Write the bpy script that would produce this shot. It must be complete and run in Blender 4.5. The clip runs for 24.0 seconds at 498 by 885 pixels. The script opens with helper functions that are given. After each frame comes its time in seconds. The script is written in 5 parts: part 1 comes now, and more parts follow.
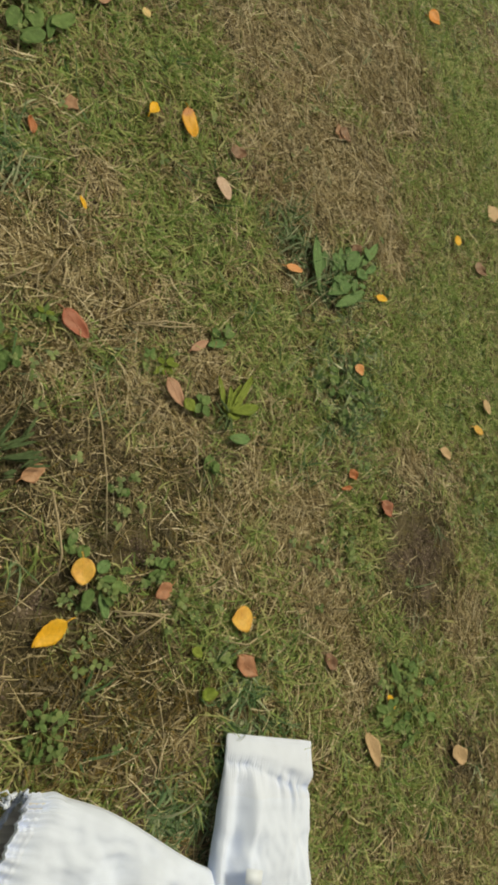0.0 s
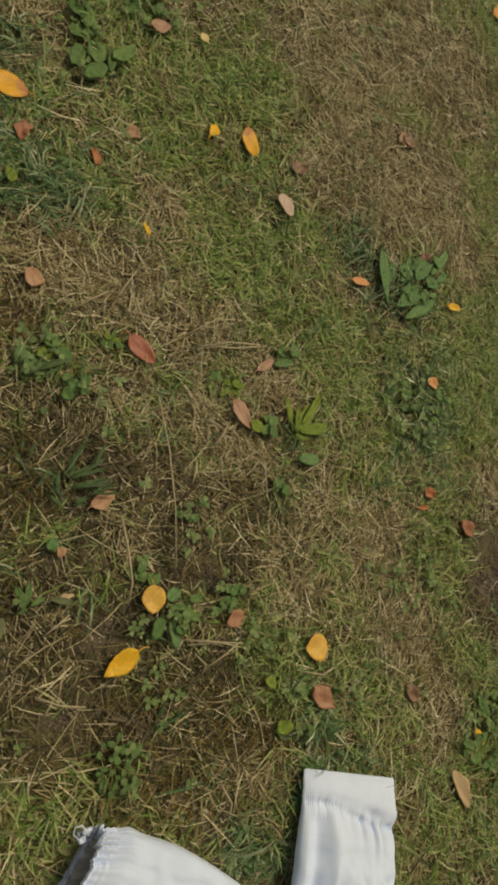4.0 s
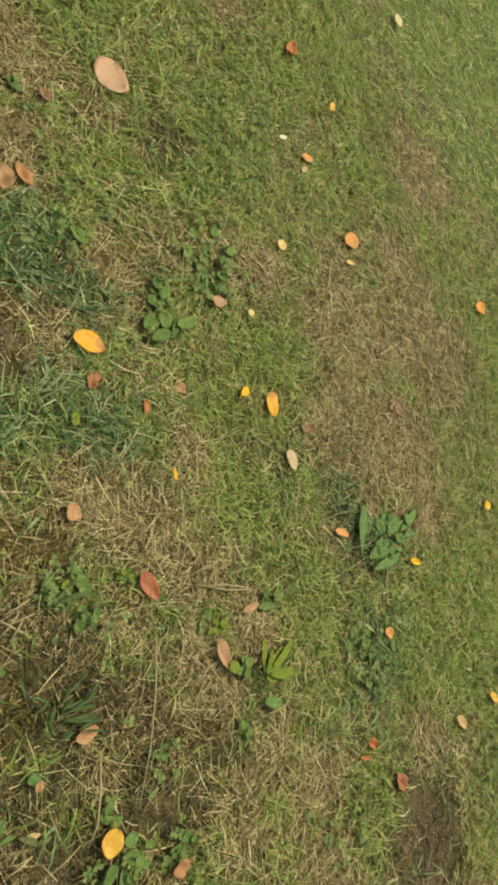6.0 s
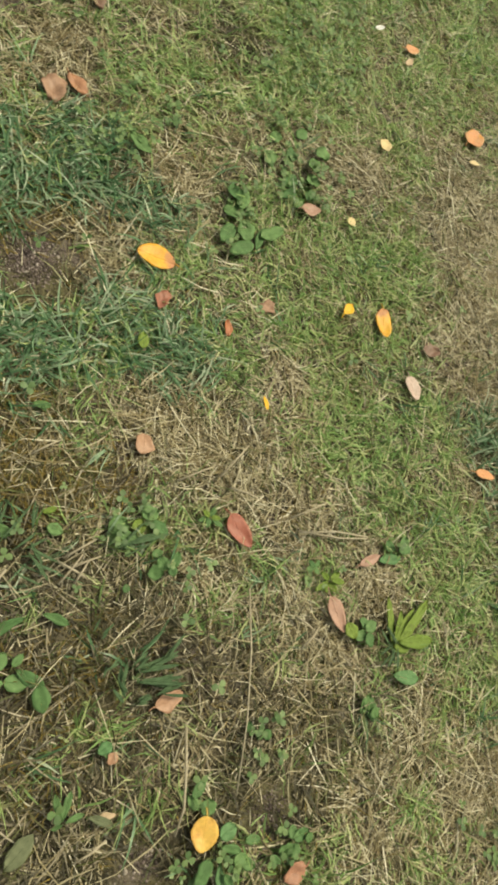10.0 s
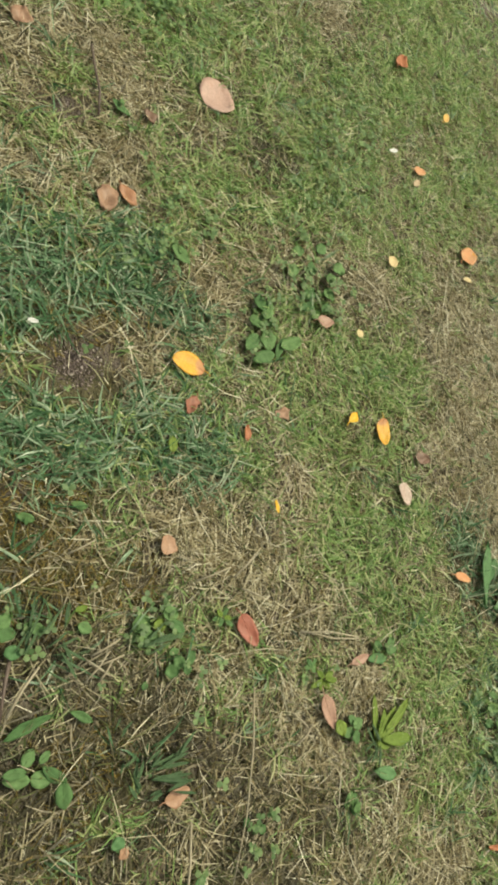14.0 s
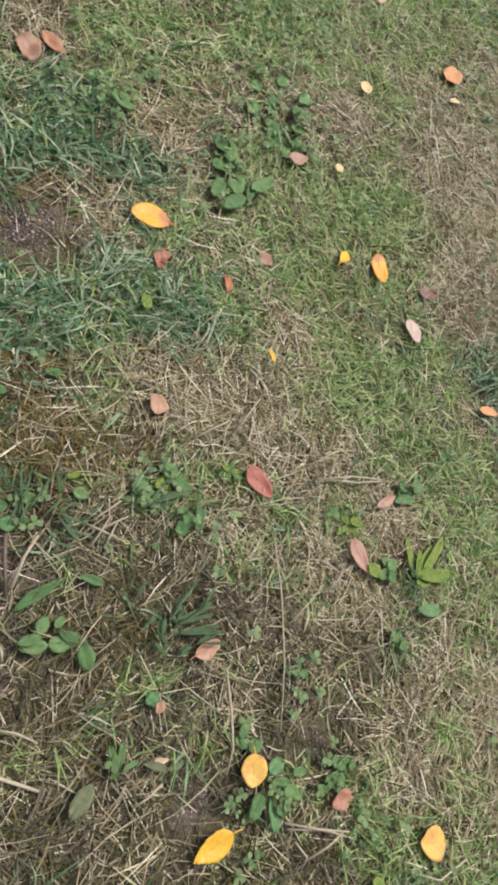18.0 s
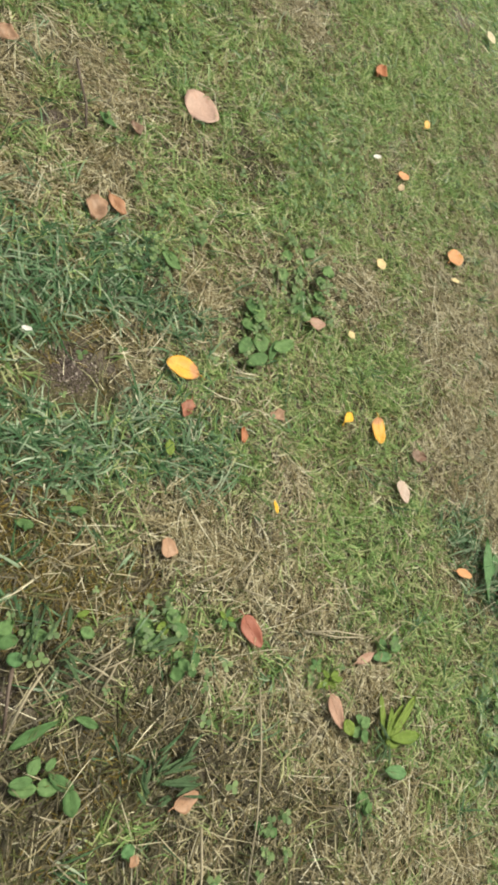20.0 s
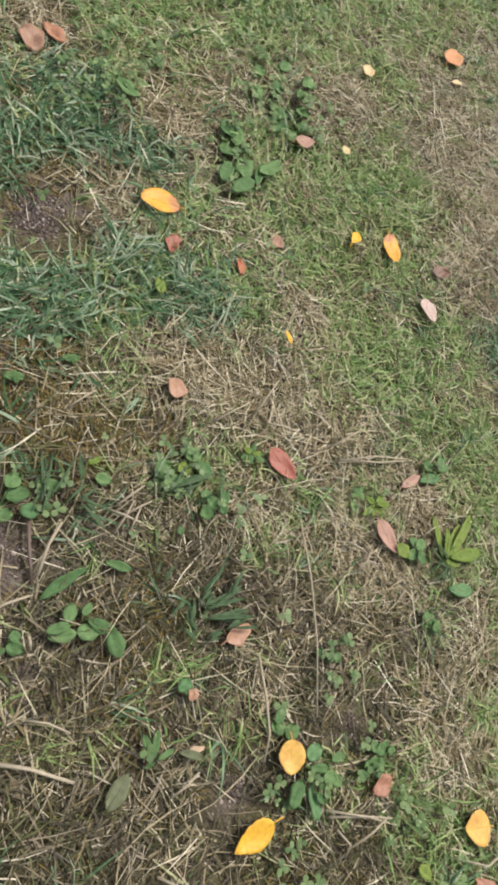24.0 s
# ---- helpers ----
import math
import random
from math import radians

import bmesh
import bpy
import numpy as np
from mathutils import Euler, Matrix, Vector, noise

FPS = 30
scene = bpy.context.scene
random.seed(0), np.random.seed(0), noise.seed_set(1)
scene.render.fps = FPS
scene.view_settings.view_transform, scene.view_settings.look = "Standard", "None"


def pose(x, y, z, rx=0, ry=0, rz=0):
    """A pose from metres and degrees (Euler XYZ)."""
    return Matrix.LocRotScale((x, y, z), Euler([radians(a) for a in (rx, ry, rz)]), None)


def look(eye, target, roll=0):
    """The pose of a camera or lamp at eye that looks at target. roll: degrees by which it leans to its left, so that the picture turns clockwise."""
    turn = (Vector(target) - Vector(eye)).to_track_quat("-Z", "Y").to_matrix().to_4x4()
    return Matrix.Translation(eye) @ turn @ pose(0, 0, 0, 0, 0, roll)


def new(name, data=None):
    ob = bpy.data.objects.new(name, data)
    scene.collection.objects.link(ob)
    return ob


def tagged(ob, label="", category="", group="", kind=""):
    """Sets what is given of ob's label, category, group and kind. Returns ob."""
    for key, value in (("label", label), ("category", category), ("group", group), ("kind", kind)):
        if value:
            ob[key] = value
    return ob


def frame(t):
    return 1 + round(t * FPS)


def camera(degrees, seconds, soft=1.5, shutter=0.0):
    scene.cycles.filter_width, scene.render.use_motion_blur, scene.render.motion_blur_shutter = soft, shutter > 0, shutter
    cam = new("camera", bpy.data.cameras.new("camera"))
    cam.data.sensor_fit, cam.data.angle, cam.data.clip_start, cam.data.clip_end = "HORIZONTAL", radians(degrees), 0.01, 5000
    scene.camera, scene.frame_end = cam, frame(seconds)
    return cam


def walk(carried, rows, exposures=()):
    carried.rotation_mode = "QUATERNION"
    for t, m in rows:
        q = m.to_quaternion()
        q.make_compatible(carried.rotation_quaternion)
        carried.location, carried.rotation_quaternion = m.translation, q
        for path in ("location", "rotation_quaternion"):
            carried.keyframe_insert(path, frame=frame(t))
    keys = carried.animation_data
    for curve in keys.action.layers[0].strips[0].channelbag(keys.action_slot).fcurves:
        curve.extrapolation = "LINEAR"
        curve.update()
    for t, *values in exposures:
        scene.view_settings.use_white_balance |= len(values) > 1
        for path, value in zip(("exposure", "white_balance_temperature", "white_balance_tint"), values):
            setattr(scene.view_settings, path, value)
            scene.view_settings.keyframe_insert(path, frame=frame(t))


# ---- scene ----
cam = camera(45.0, 24.0, 3.4)
PATH = [
    (0, (0.122, -0.32, 0.662), (0.978, 0.609, -0.888), 74.0),
    (0.5, (0.136, -0.319, 0.656), (0.942, 0.552, -0.954), 73.4),
    (1, (0.132, -0.313, 0.657), (0.941, 0.555, -0.952), 73.1),
    (1.5, (0.137, -0.313, 0.652), (0.879, 0.545, -0.996), 69.9),
    (3.5, (0.142, -0.318, 0.633), (0.818, 0.507, -1.058), 69.0),
    (4, (0.124, -0.304, 0.646), (0.788, 0.58, -1.02), 67.9),
    (4.2, (0.1, -0.291, 0.66), (0.752, 0.679, -0.963), 67.3),
    (4.5, (0.029, -0.252, 0.702), (0.614, 0.864, -0.852), 68.5),
    (4.7, (-0.016, -0.225, 0.73), (0.426, 1.023, -0.769), 66.1),
    (5, (-0.071, -0.224, 0.737), (0.258, 1.158, -0.671), 64.4),
    (5.2, (-0.076, -0.242, 0.728), (0.268, 1.136, -0.68), 63.8),
    (5.5, (-0.052, -0.255, 0.719), (0.4, 1.012, -0.76), 66.2),
    (6, (-0.076, -0.265, 0.718), (0.466, 0.985, -0.746), 69.0),
    (6.5, (-0.075, -0.27, 0.717), (0.471, 0.972, -0.753), 68.9),
    (6.7, (-0.08, -0.273, 0.705), (0.347, 0.924, -0.839), 66.4),
    (7, (-0.062, -0.266, 0.679), (0.116, 0.849, -0.972), 57.9),
    (7.5, (-0.065, -0.27, 0.678), (0.087, 0.892, -0.942), 56.1),
    (8, (-0.057, -0.28, 0.67), (0.151, 0.915, -0.921), 57.0),
    (8.5, (-0.043, -0.261, 0.676), (0.252, 0.928, -0.905), 60.5),
    (8.7, (-0.031, -0.26, 0.665), (0.312, 0.924, -0.91), 61.5),
    (9, (0.012, -0.245, 0.629), (0.313, 0.849, -1.018), 57.7),
    (9.5, (0.073, -0.216, 0.61), (0.297, 0.784, -1.108), 56.4),
    (11.5, (0.011, -0.247, 0.629), (0.32, 0.857, -1.009), 59.2),
    (12, (-0.007, -0.265, 0.657), (0.401, 0.85, -0.952), 64.1),
    (12.5, (-0.039, -0.252, 0.666), (0.365, 0.888, -0.927), 65.4),
    (12.8, (-0.083, -0.213, 0.703), (0.25, 1.008, -0.846), 67.4),
    (13, (-0.102, -0.219, 0.685), (0.175, 1.032, -0.85), 64.6),
    (13.2, (-0.1, -0.219, 0.674), (0.142, 0.973, -0.913), 61.9),
    (13.5, (-0.066, -0.228, 0.652), (0.163, 0.931, -0.961), 60.8),
    (14, (-0.063, -0.231, 0.652), (0.199, 0.914, -0.966), 61.5),
    (14.5, (-0.06, -0.226, 0.658), (0.224, 0.914, -0.96), 62.1),
    (15, (-0.044, -0.232, 0.653), (0.273, 0.877, -0.981), 62.7),
    (15.3, (-0.039, -0.239, 0.639), (0.286, 0.851, -1.006), 62.6),
    (15.5, (0.007, -0.251, 0.62), (0.375, 0.787, -1.05), 62.7),
    (15.7, (0.046, -0.27, 0.599), (0.478, 0.696, -1.098), 62.6),
    (15.9, (0.063, -0.259, 0.586), (0.442, 0.662, -1.148), 59.2),
    (16, (0.065, -0.26, 0.57), (0.414, 0.666, -1.167), 58.1),
    (16.2, (0.073, -0.254, 0.556), (0.382, 0.587, -1.233), 58.9),
    (16.5, (0.098, -0.258, 0.543), (0.384, 0.542, -1.268), 57.5),
    (17, (0.098, -0.251, 0.544), (0.393, 0.553, -1.263), 58.3),
    (17.5, (0.093, -0.26, 0.551), (0.402, 0.546, -1.253), 57.2),
    (17.8, (0.07, -0.248, 0.58), (0.381, 0.637, -1.187), 56.6),
    (18, (0.056, -0.25, 0.597), (0.38, 0.718, -1.123), 56.6),
    (18.2, (0.032, -0.252, 0.609), (0.352, 0.765, -1.083), 57.7),
    (18.5, (0.003, -0.248, 0.627), (0.296, 0.807, -1.046), 58.4),
    (20.5, (-0.057, -0.244, 0.647), (0.174, 0.954, -0.938), 58.1),
    (21, (-0.063, -0.24, 0.641), (0.195, 0.912, -0.973), 59.9),
    (21.3, (-0.056, -0.23, 0.652), (0.307, 0.909, -0.952), 64.4),
    (21.5, (0.009, -0.261, 0.614), (0.422, 0.781, -1.043), 64.3),
    (21.7, (0.055, -0.277, 0.593), (0.541, 0.664, -1.103), 63.9),
    (22, (0.073, -0.269, 0.554), (0.423, 0.594, -1.216), 59.7),
    (22.2, (0.096, -0.262, 0.556), (0.435, 0.576, -1.228), 60.6),
    (22.5, (0.071, -0.258, 0.548), (0.378, 0.619, -1.224), 58.3),
    (23, (0.086, -0.268, 0.534), (0.329, 0.569, -1.266), 54.5),
    (23.5, (0.092, -0.282, 0.537), (0.369, 0.587, -1.242), 53.1),
    (24, (0.063, -0.274, 0.57), (0.355, 0.707, -1.149), 52.6),
]
LIGHT = [(0, -0.02, 10300, 3), (1.5, -0.02, 10200, 3), (4, -0.34, 10400, 5), (5, 0.32, 11900, -11), (6, 0.45, 11600, -5), (7, 0.50, 9600, -8), (9, 0.66, 8600, -4), (12, 0.66, 7500, 5), (14, 0.65, 7900, -2), (15, 0.63, 7900, -3), (16, 0.62, 7100, 10), (17, 0.65, 6500, 15), (18, 0.75, 6600, 16), (21, 0.84, 7800, -3), (22, 0.73, 7000, 6), (23, 0.72, 6600, 14), (24, 0.76, 6700, 15)]
walk(cam, [(t, look(eye, target, roll)) for t, eye, target, roll in PATH], LIGHT)

import itertools

# ---------------------------------------------------------------- light
world = bpy.data.worlds.new("overcast_sky")
scene.world = world
world.use_nodes = True
wt = world.node_tree
sky = wt.nodes.new("ShaderNodeTexSky")
sky.sky_type, sky.sun_disc = "NISHITA", False
sky.sun_elevation, sky.sun_rotation = radians(60), radians(24)
sky.air_density, sky.dust_density = 1.2, 3.0
soft_sky = wt.nodes.new("ShaderNodeHueSaturation")
soft_sky.inputs["Saturation"].default_value = 0.35
wt.links.new(sky.outputs[0], soft_sky.inputs["Color"])
wt.links.new(soft_sky.outputs[0], wt.nodes["Background"].inputs[0])
wt.nodes["Background"].inputs[1].default_value = 0.09
sun = new("sun", bpy.data.lights.new("sun", "SUN"))
sun.data.energy, sun.data.angle, sun.data.color = 2.4, radians(16), (1.0, 0.95, 0.87)
sun.matrix_world = look((0.7, 1.6, 3.0), (0, 0, 0))


# ---------------------------------------------------------------- materials
def nodes_of(name):
    m = bpy.data.materials.new(name)
    m.use_nodes = True
    return m, m.node_tree, m.node_tree.nodes["Principled BSDF"]


def ramp(tree, fac, stops):
    r = tree.nodes.new("ShaderNodeValToRGB")
    e = r.color_ramp.elements
    while len(e) < len(stops):
        e.new(0.5)
    for k, (p, c) in zip(e, stops):
        k.position, k.color = p, (*c, 1)
    tree.links.new(fac, r.inputs[0])
    return r.outputs[0]


def noise_of(tree, scale, detail=3.0, coords="Object", rough=0.55):
    n = tree.nodes.new("ShaderNodeTexNoise")
    n.inputs["Scale"].default_value, n.inputs["Detail"].default_value, n.inputs["Roughness"].default_value = scale, detail, rough
    c = tree.nodes.new("ShaderNodeTexCoord")
    tree.links.new(c.outputs[coords], n.inputs["Vector"])
    return n.outputs["Fac"]


def mixed(tree, fac, a, b, how="MIX"):
    m = tree.nodes.new("ShaderNodeMix")
    m.data_type, m.blend_type = "RGBA", how
    if hasattr(fac, "is_linked"):
        tree.links.new(fac, m.inputs[0])
    else:
        m.inputs[0].default_value = fac
    for s, v in ((m.inputs[6], a), (m.inputs[7], b)):
        if hasattr(v, "is_linked"):
            tree.links.new(v, s)
        else:
            s.default_value = (*v, 1)
    return m.outputs[2]


def bumped(tree, p, height, strength, distance):
    b = tree.nodes.new("ShaderNodeBump")
    b.inputs["Strength"].default_value, b.inputs["Distance"].default_value = strength, distance
    tree.links.new(height, b.inputs["Height"])
    tree.links.new(b.outputs[0], p.inputs["Normal"])


def let_through(tree, p, colour, share):
    """Thin plant tissue: part of the light goes through."""
    t = tree.nodes.new("ShaderNodeBsdfTranslucent")
    tree.links.new(colour, t.inputs[0])
    mix = tree.nodes.new("ShaderNodeMixShader")
    mix.inputs[0].default_value = share
    out = tree.nodes["Material Output"]
    tree.links.new(p.outputs[0], mix.inputs[1])
    tree.links.new(t.outputs[0], mix.inputs[2])
    tree.links.new(mix.outputs[0], out.inputs["Surface"])


def blade_material(name, stops, rough, through_share, patch=0.0, patch_colour=(0.1, 0.1, 0.05)):
    m, tree, p = nodes_of(name)
    g = tree.nodes.new("ShaderNodeNewGeometry")
    colour = ramp(tree, g.outputs["Random Per Island"], stops)
    if patch:
        n = noise_of(tree, 9.0)
        f = ramp(tree, n, [(0.42, (0, 0, 0)), (0.65, (patch,) * 3)])
        colour = mixed(tree, f, colour, patch_colour)
    fine = ramp(tree, noise_of(tree, 240.0, 2.0), [(0.3, (0.72,) * 3), (0.7, (1.0,) * 3)])
    colour = mixed(tree, 1.0, colour, fine, "MULTIPLY")
    tree.links.new(colour, p.inputs["Base Color"])
    p.inputs["Roughness"].default_value = rough
    p.inputs["Specular IOR Level"].default_value = 0.35
    let_through(tree, p, colour, through_share)
    return m


M_FINE = blade_material("fine_green_grass", [(0.0, (0.125, 0.24, 0.08)), (0.3, (0.24, 0.42, 0.147)), (0.55, (0.36, 0.54, 0.208)), (0.78, (0.50, 0.60, 0.28)), (1.0, (0.68, 0.70, 0.42))], 0.40, 0.44, 0.2, (0.33, 0.35, 0.11))
M_OLIVE = blade_material("thin_olive_grass", [(0.0, (0.045, 0.064, 0.022)), (0.4, (0.095, 0.125, 0.044)), (0.75, (0.165, 0.195, 0.075)), (1.0, (0.33, 0.335, 0.17))], 0.45, 0.35, 0.3, (0.20, 0.17, 0.07))
M_COARSE = blade_material("coarse_blue_green_grass", [(0.0, (0.055, 0.145, 0.06)), (0.4, (0.12, 0.24, 0.12)), (0.72, (0.205, 0.34, 0.195)), (0.90, (0.36, 0.47, 0.33)), (1.0, (0.55, 0.63, 0.47))], 0.34, 0.32)
M_STRAW = blade_material("dry_straw", [(0.0, (0.145, 0.112, 0.055)), (0.25, (0.27, 0.225, 0.125)), (0.50, (0.405, 0.36, 0.225)), (0.78, (0.57, 0.525, 0.36)), (1.0, (0.80, 0.765, 0.61))], 0.42, 0.22, 0.22, (0.34, 0.265, 0.13))
M_DULL = blade_material("dull_dead_grass", [(0.0, (0.037, 0.034, 0.019)), (0.4, (0.074, 0.067, 0.038)), (0.72, (0.138, 0.12, 0.07)), (0.90, (0.26, 0.225, 0.15)), (1.0, (0.48, 0.43, 0.32))], 0.5, 0.2)
M_MOSS = blade_material("olive_moss", [(0.0, (0.085, 0.064, 0.014)), (0.5, (0.18, 0.135, 0.032)), (1.0, (0.33, 0.24, 0.07))], 0.7, 0.2)
M_CRUMB = blade_material("earth_crumb", [(0.0, (0.055, 0.042, 0.037)), (0.6, (0.13, 0.101, 0.092)), (0.92, (0.24, 0.198, 0.182)), (1.0, (0.46, 0.41, 0.37))], 0.95, 0.0)
M_CLOVER = blade_material("small_clover_leaf", [(0.0, (0.085, 0.165, 0.06)), (0.5, (0.14, 0.24, 0.09)), (1.0, (0.23, 0.34, 0.14))], 0.5, 0.35)


def soil_material():
    m, tree, p = nodes_of("lawn_soil")
    big, small, crumb = noise_of(tree, 7.0, 4.0), noise_of(tree, 60.0, 4.0), noise_of(tree, 320.0, 3.0)
    earth = ramp(tree, small, [(0.3, (0.062, 0.048, 0.042)), (0.55, (0.122, 0.097, 0.088)), (0.75, (0.215, 0.177, 0.163))])
    thatch = ramp(tree, crumb, [(0.3, (0.045, 0.042, 0.019)), (0.6, (0.095, 0.086, 0.042)), (0.8, (0.16, 0.145, 0.08))])
    f = ramp(tree, big, [(0.40, (0, 0, 0)), (0.55, (1, 1, 1))])
    tree.links.new(mixed(tree, f, earth, thatch), p.inputs["Base Color"])
    p.inputs["Roughness"].default_value = 0.95
    bumped(tree, p, crumb, 0.8, 0.004)
    return m


M_SOIL = soil_material()


def far_lawn_material():
    m, tree, p = nodes_of("mown_lawn_far_off")
    green = ramp(tree, noise_of(tree, 2.2, 5.0), [(0.3, (0.095, 0.145, 0.045)), (0.5, (0.135, 0.195, 0.065)), (0.7, (0.20, 0.215, 0.095))])
    fine = ramp(tree, noise_of(tree, 120.0, 4.0), [(0.3, (0.55,) * 3), (0.7, (1.0,) * 3)])
    tree.links.new(mixed(tree, 1.0, green, fine, "MULTIPLY"), p.inputs["Base Color"])
    p.inputs["Roughness"].default_value = 0.9
    bumped(tree, p, noise_of(tree, 90.0, 4.0), 1.0, 0.02)
    return m


M_FAR_LAWN = far_lawn_material()


def plant_material(name, low, high, rib):
    m, tree, p = nodes_of(name)
    info = tree.nodes.new("ShaderNodeObjectInfo")
    colour = ramp(tree, info.outputs["Random"], [(0.0, low), (1.0, high)])
    mottle = ramp(tree, noise_of(tree, 160.0, 3.0), [(0.3, (0.70,) * 3), (0.7, (1.0,) * 3)])
    colour = mixed(tree, 1.0, colour, mottle, "MULTIPLY")
    spots = ramp(tree, noise_of(tree, 420.0, 2.0), [(0.66, (0, 0, 0)), (0.74, (0.6,) * 3)])
    colour = mixed(tree, spots, colour, rib)
    tree.links.new(colour, p.inputs["Base Color"])
    p.inputs["Roughness"].default_value = 0.65
    p.inputs["Specular IOR Level"].default_value = 0.25
    bumped(tree, p, noise_of(tree, 300.0, 2.0), 0.3, 0.001)
    let_through(tree, p, colour, 0.3)
    return m


M_WEED = plant_material("weed_leaf", (0.095, 0.205, 0.075), (0.175, 0.31, 0.12), (0.20, 0.28, 0.13))
M_FADED = plant_material("faded_grey_green_leaf", (0.135, 0.165, 0.09), (0.19, 0.22, 0.125), (0.26, 0.265, 0.17))
M_LIME = plant_material("lime_leaf", (0.17, 0.27, 0.05), (0.25, 0.35, 0.08), (0.34, 0.37, 0.13))
M_BLUE = plant_material("grey_green_leaf", (0.12, 0.265, 0.11), (0.175, 0.335, 0.145), (0.26, 0.36, 0.18))
M_BLADE = plant_material("long_grass_blade", (0.06, 0.12, 0.055), (0.11, 0.19, 0.09), (0.16, 0.22, 0.12))
M_STEM = plant_material("weed_stalk", (0.16, 0.20, 0.07), (0.22, 0.22, 0.10), (0.2, 0.16, 0.08))


def leaf_material(name, one, two, spot, much, stained_end=False):
    m, tree, p = nodes_of(name)
    base = mixed(tree, ramp(tree, noise_of(tree, 45.0, 3.0), [(0.35, (0, 0, 0)), (0.65, (1, 1, 1))]), one, two)
    vein = ramp(tree, noise_of(tree, 260.0, 3.0), [(0.3, (0.80,) * 3), (0.65, (1.0,) * 3)])
    base = mixed(tree, 1.0, base, vein, "MULTIPLY")
    blotch = ramp(tree, noise_of(tree, 70.0, 4.0), [(0.72 - much, (0, 0, 0)), (0.80 - much * 0.8, (0.85,) * 3)])
    base = mixed(tree, blotch, base, spot)
    if stained_end:
        axis = tree.nodes.new("ShaderNodeSeparateXYZ")
        tree.links.new(tree.nodes.new("ShaderNodeTexCoord").outputs["Generated"], axis.inputs[0])
        wave = tree.nodes.new("ShaderNodeMath")
        wave.operation = "MULTIPLY_ADD"
        tree.links.new(noise_of(tree, 60.0), wave.inputs[0])
        wave.inputs[1].default_value = 0.5
        tree.links.new(axis.outputs[0], wave.inputs[2])
        base = mixed(tree, ramp(tree, wave.outputs[0], [(0.40, (0.8,) * 3), (0.58, (0, 0, 0))]), base, spot)
    tree.links.new(base, p.inputs["Base Color"])
    p.inputs["Roughness"].default_value = 0.5
    p.inputs["Specular IOR Level"].default_value = 0.4
    bumped(tree, p, noise_of(tree, 220.0, 3.0), 0.4, 0.0015)
    let_through(tree, p, base, 0.18)
    return m


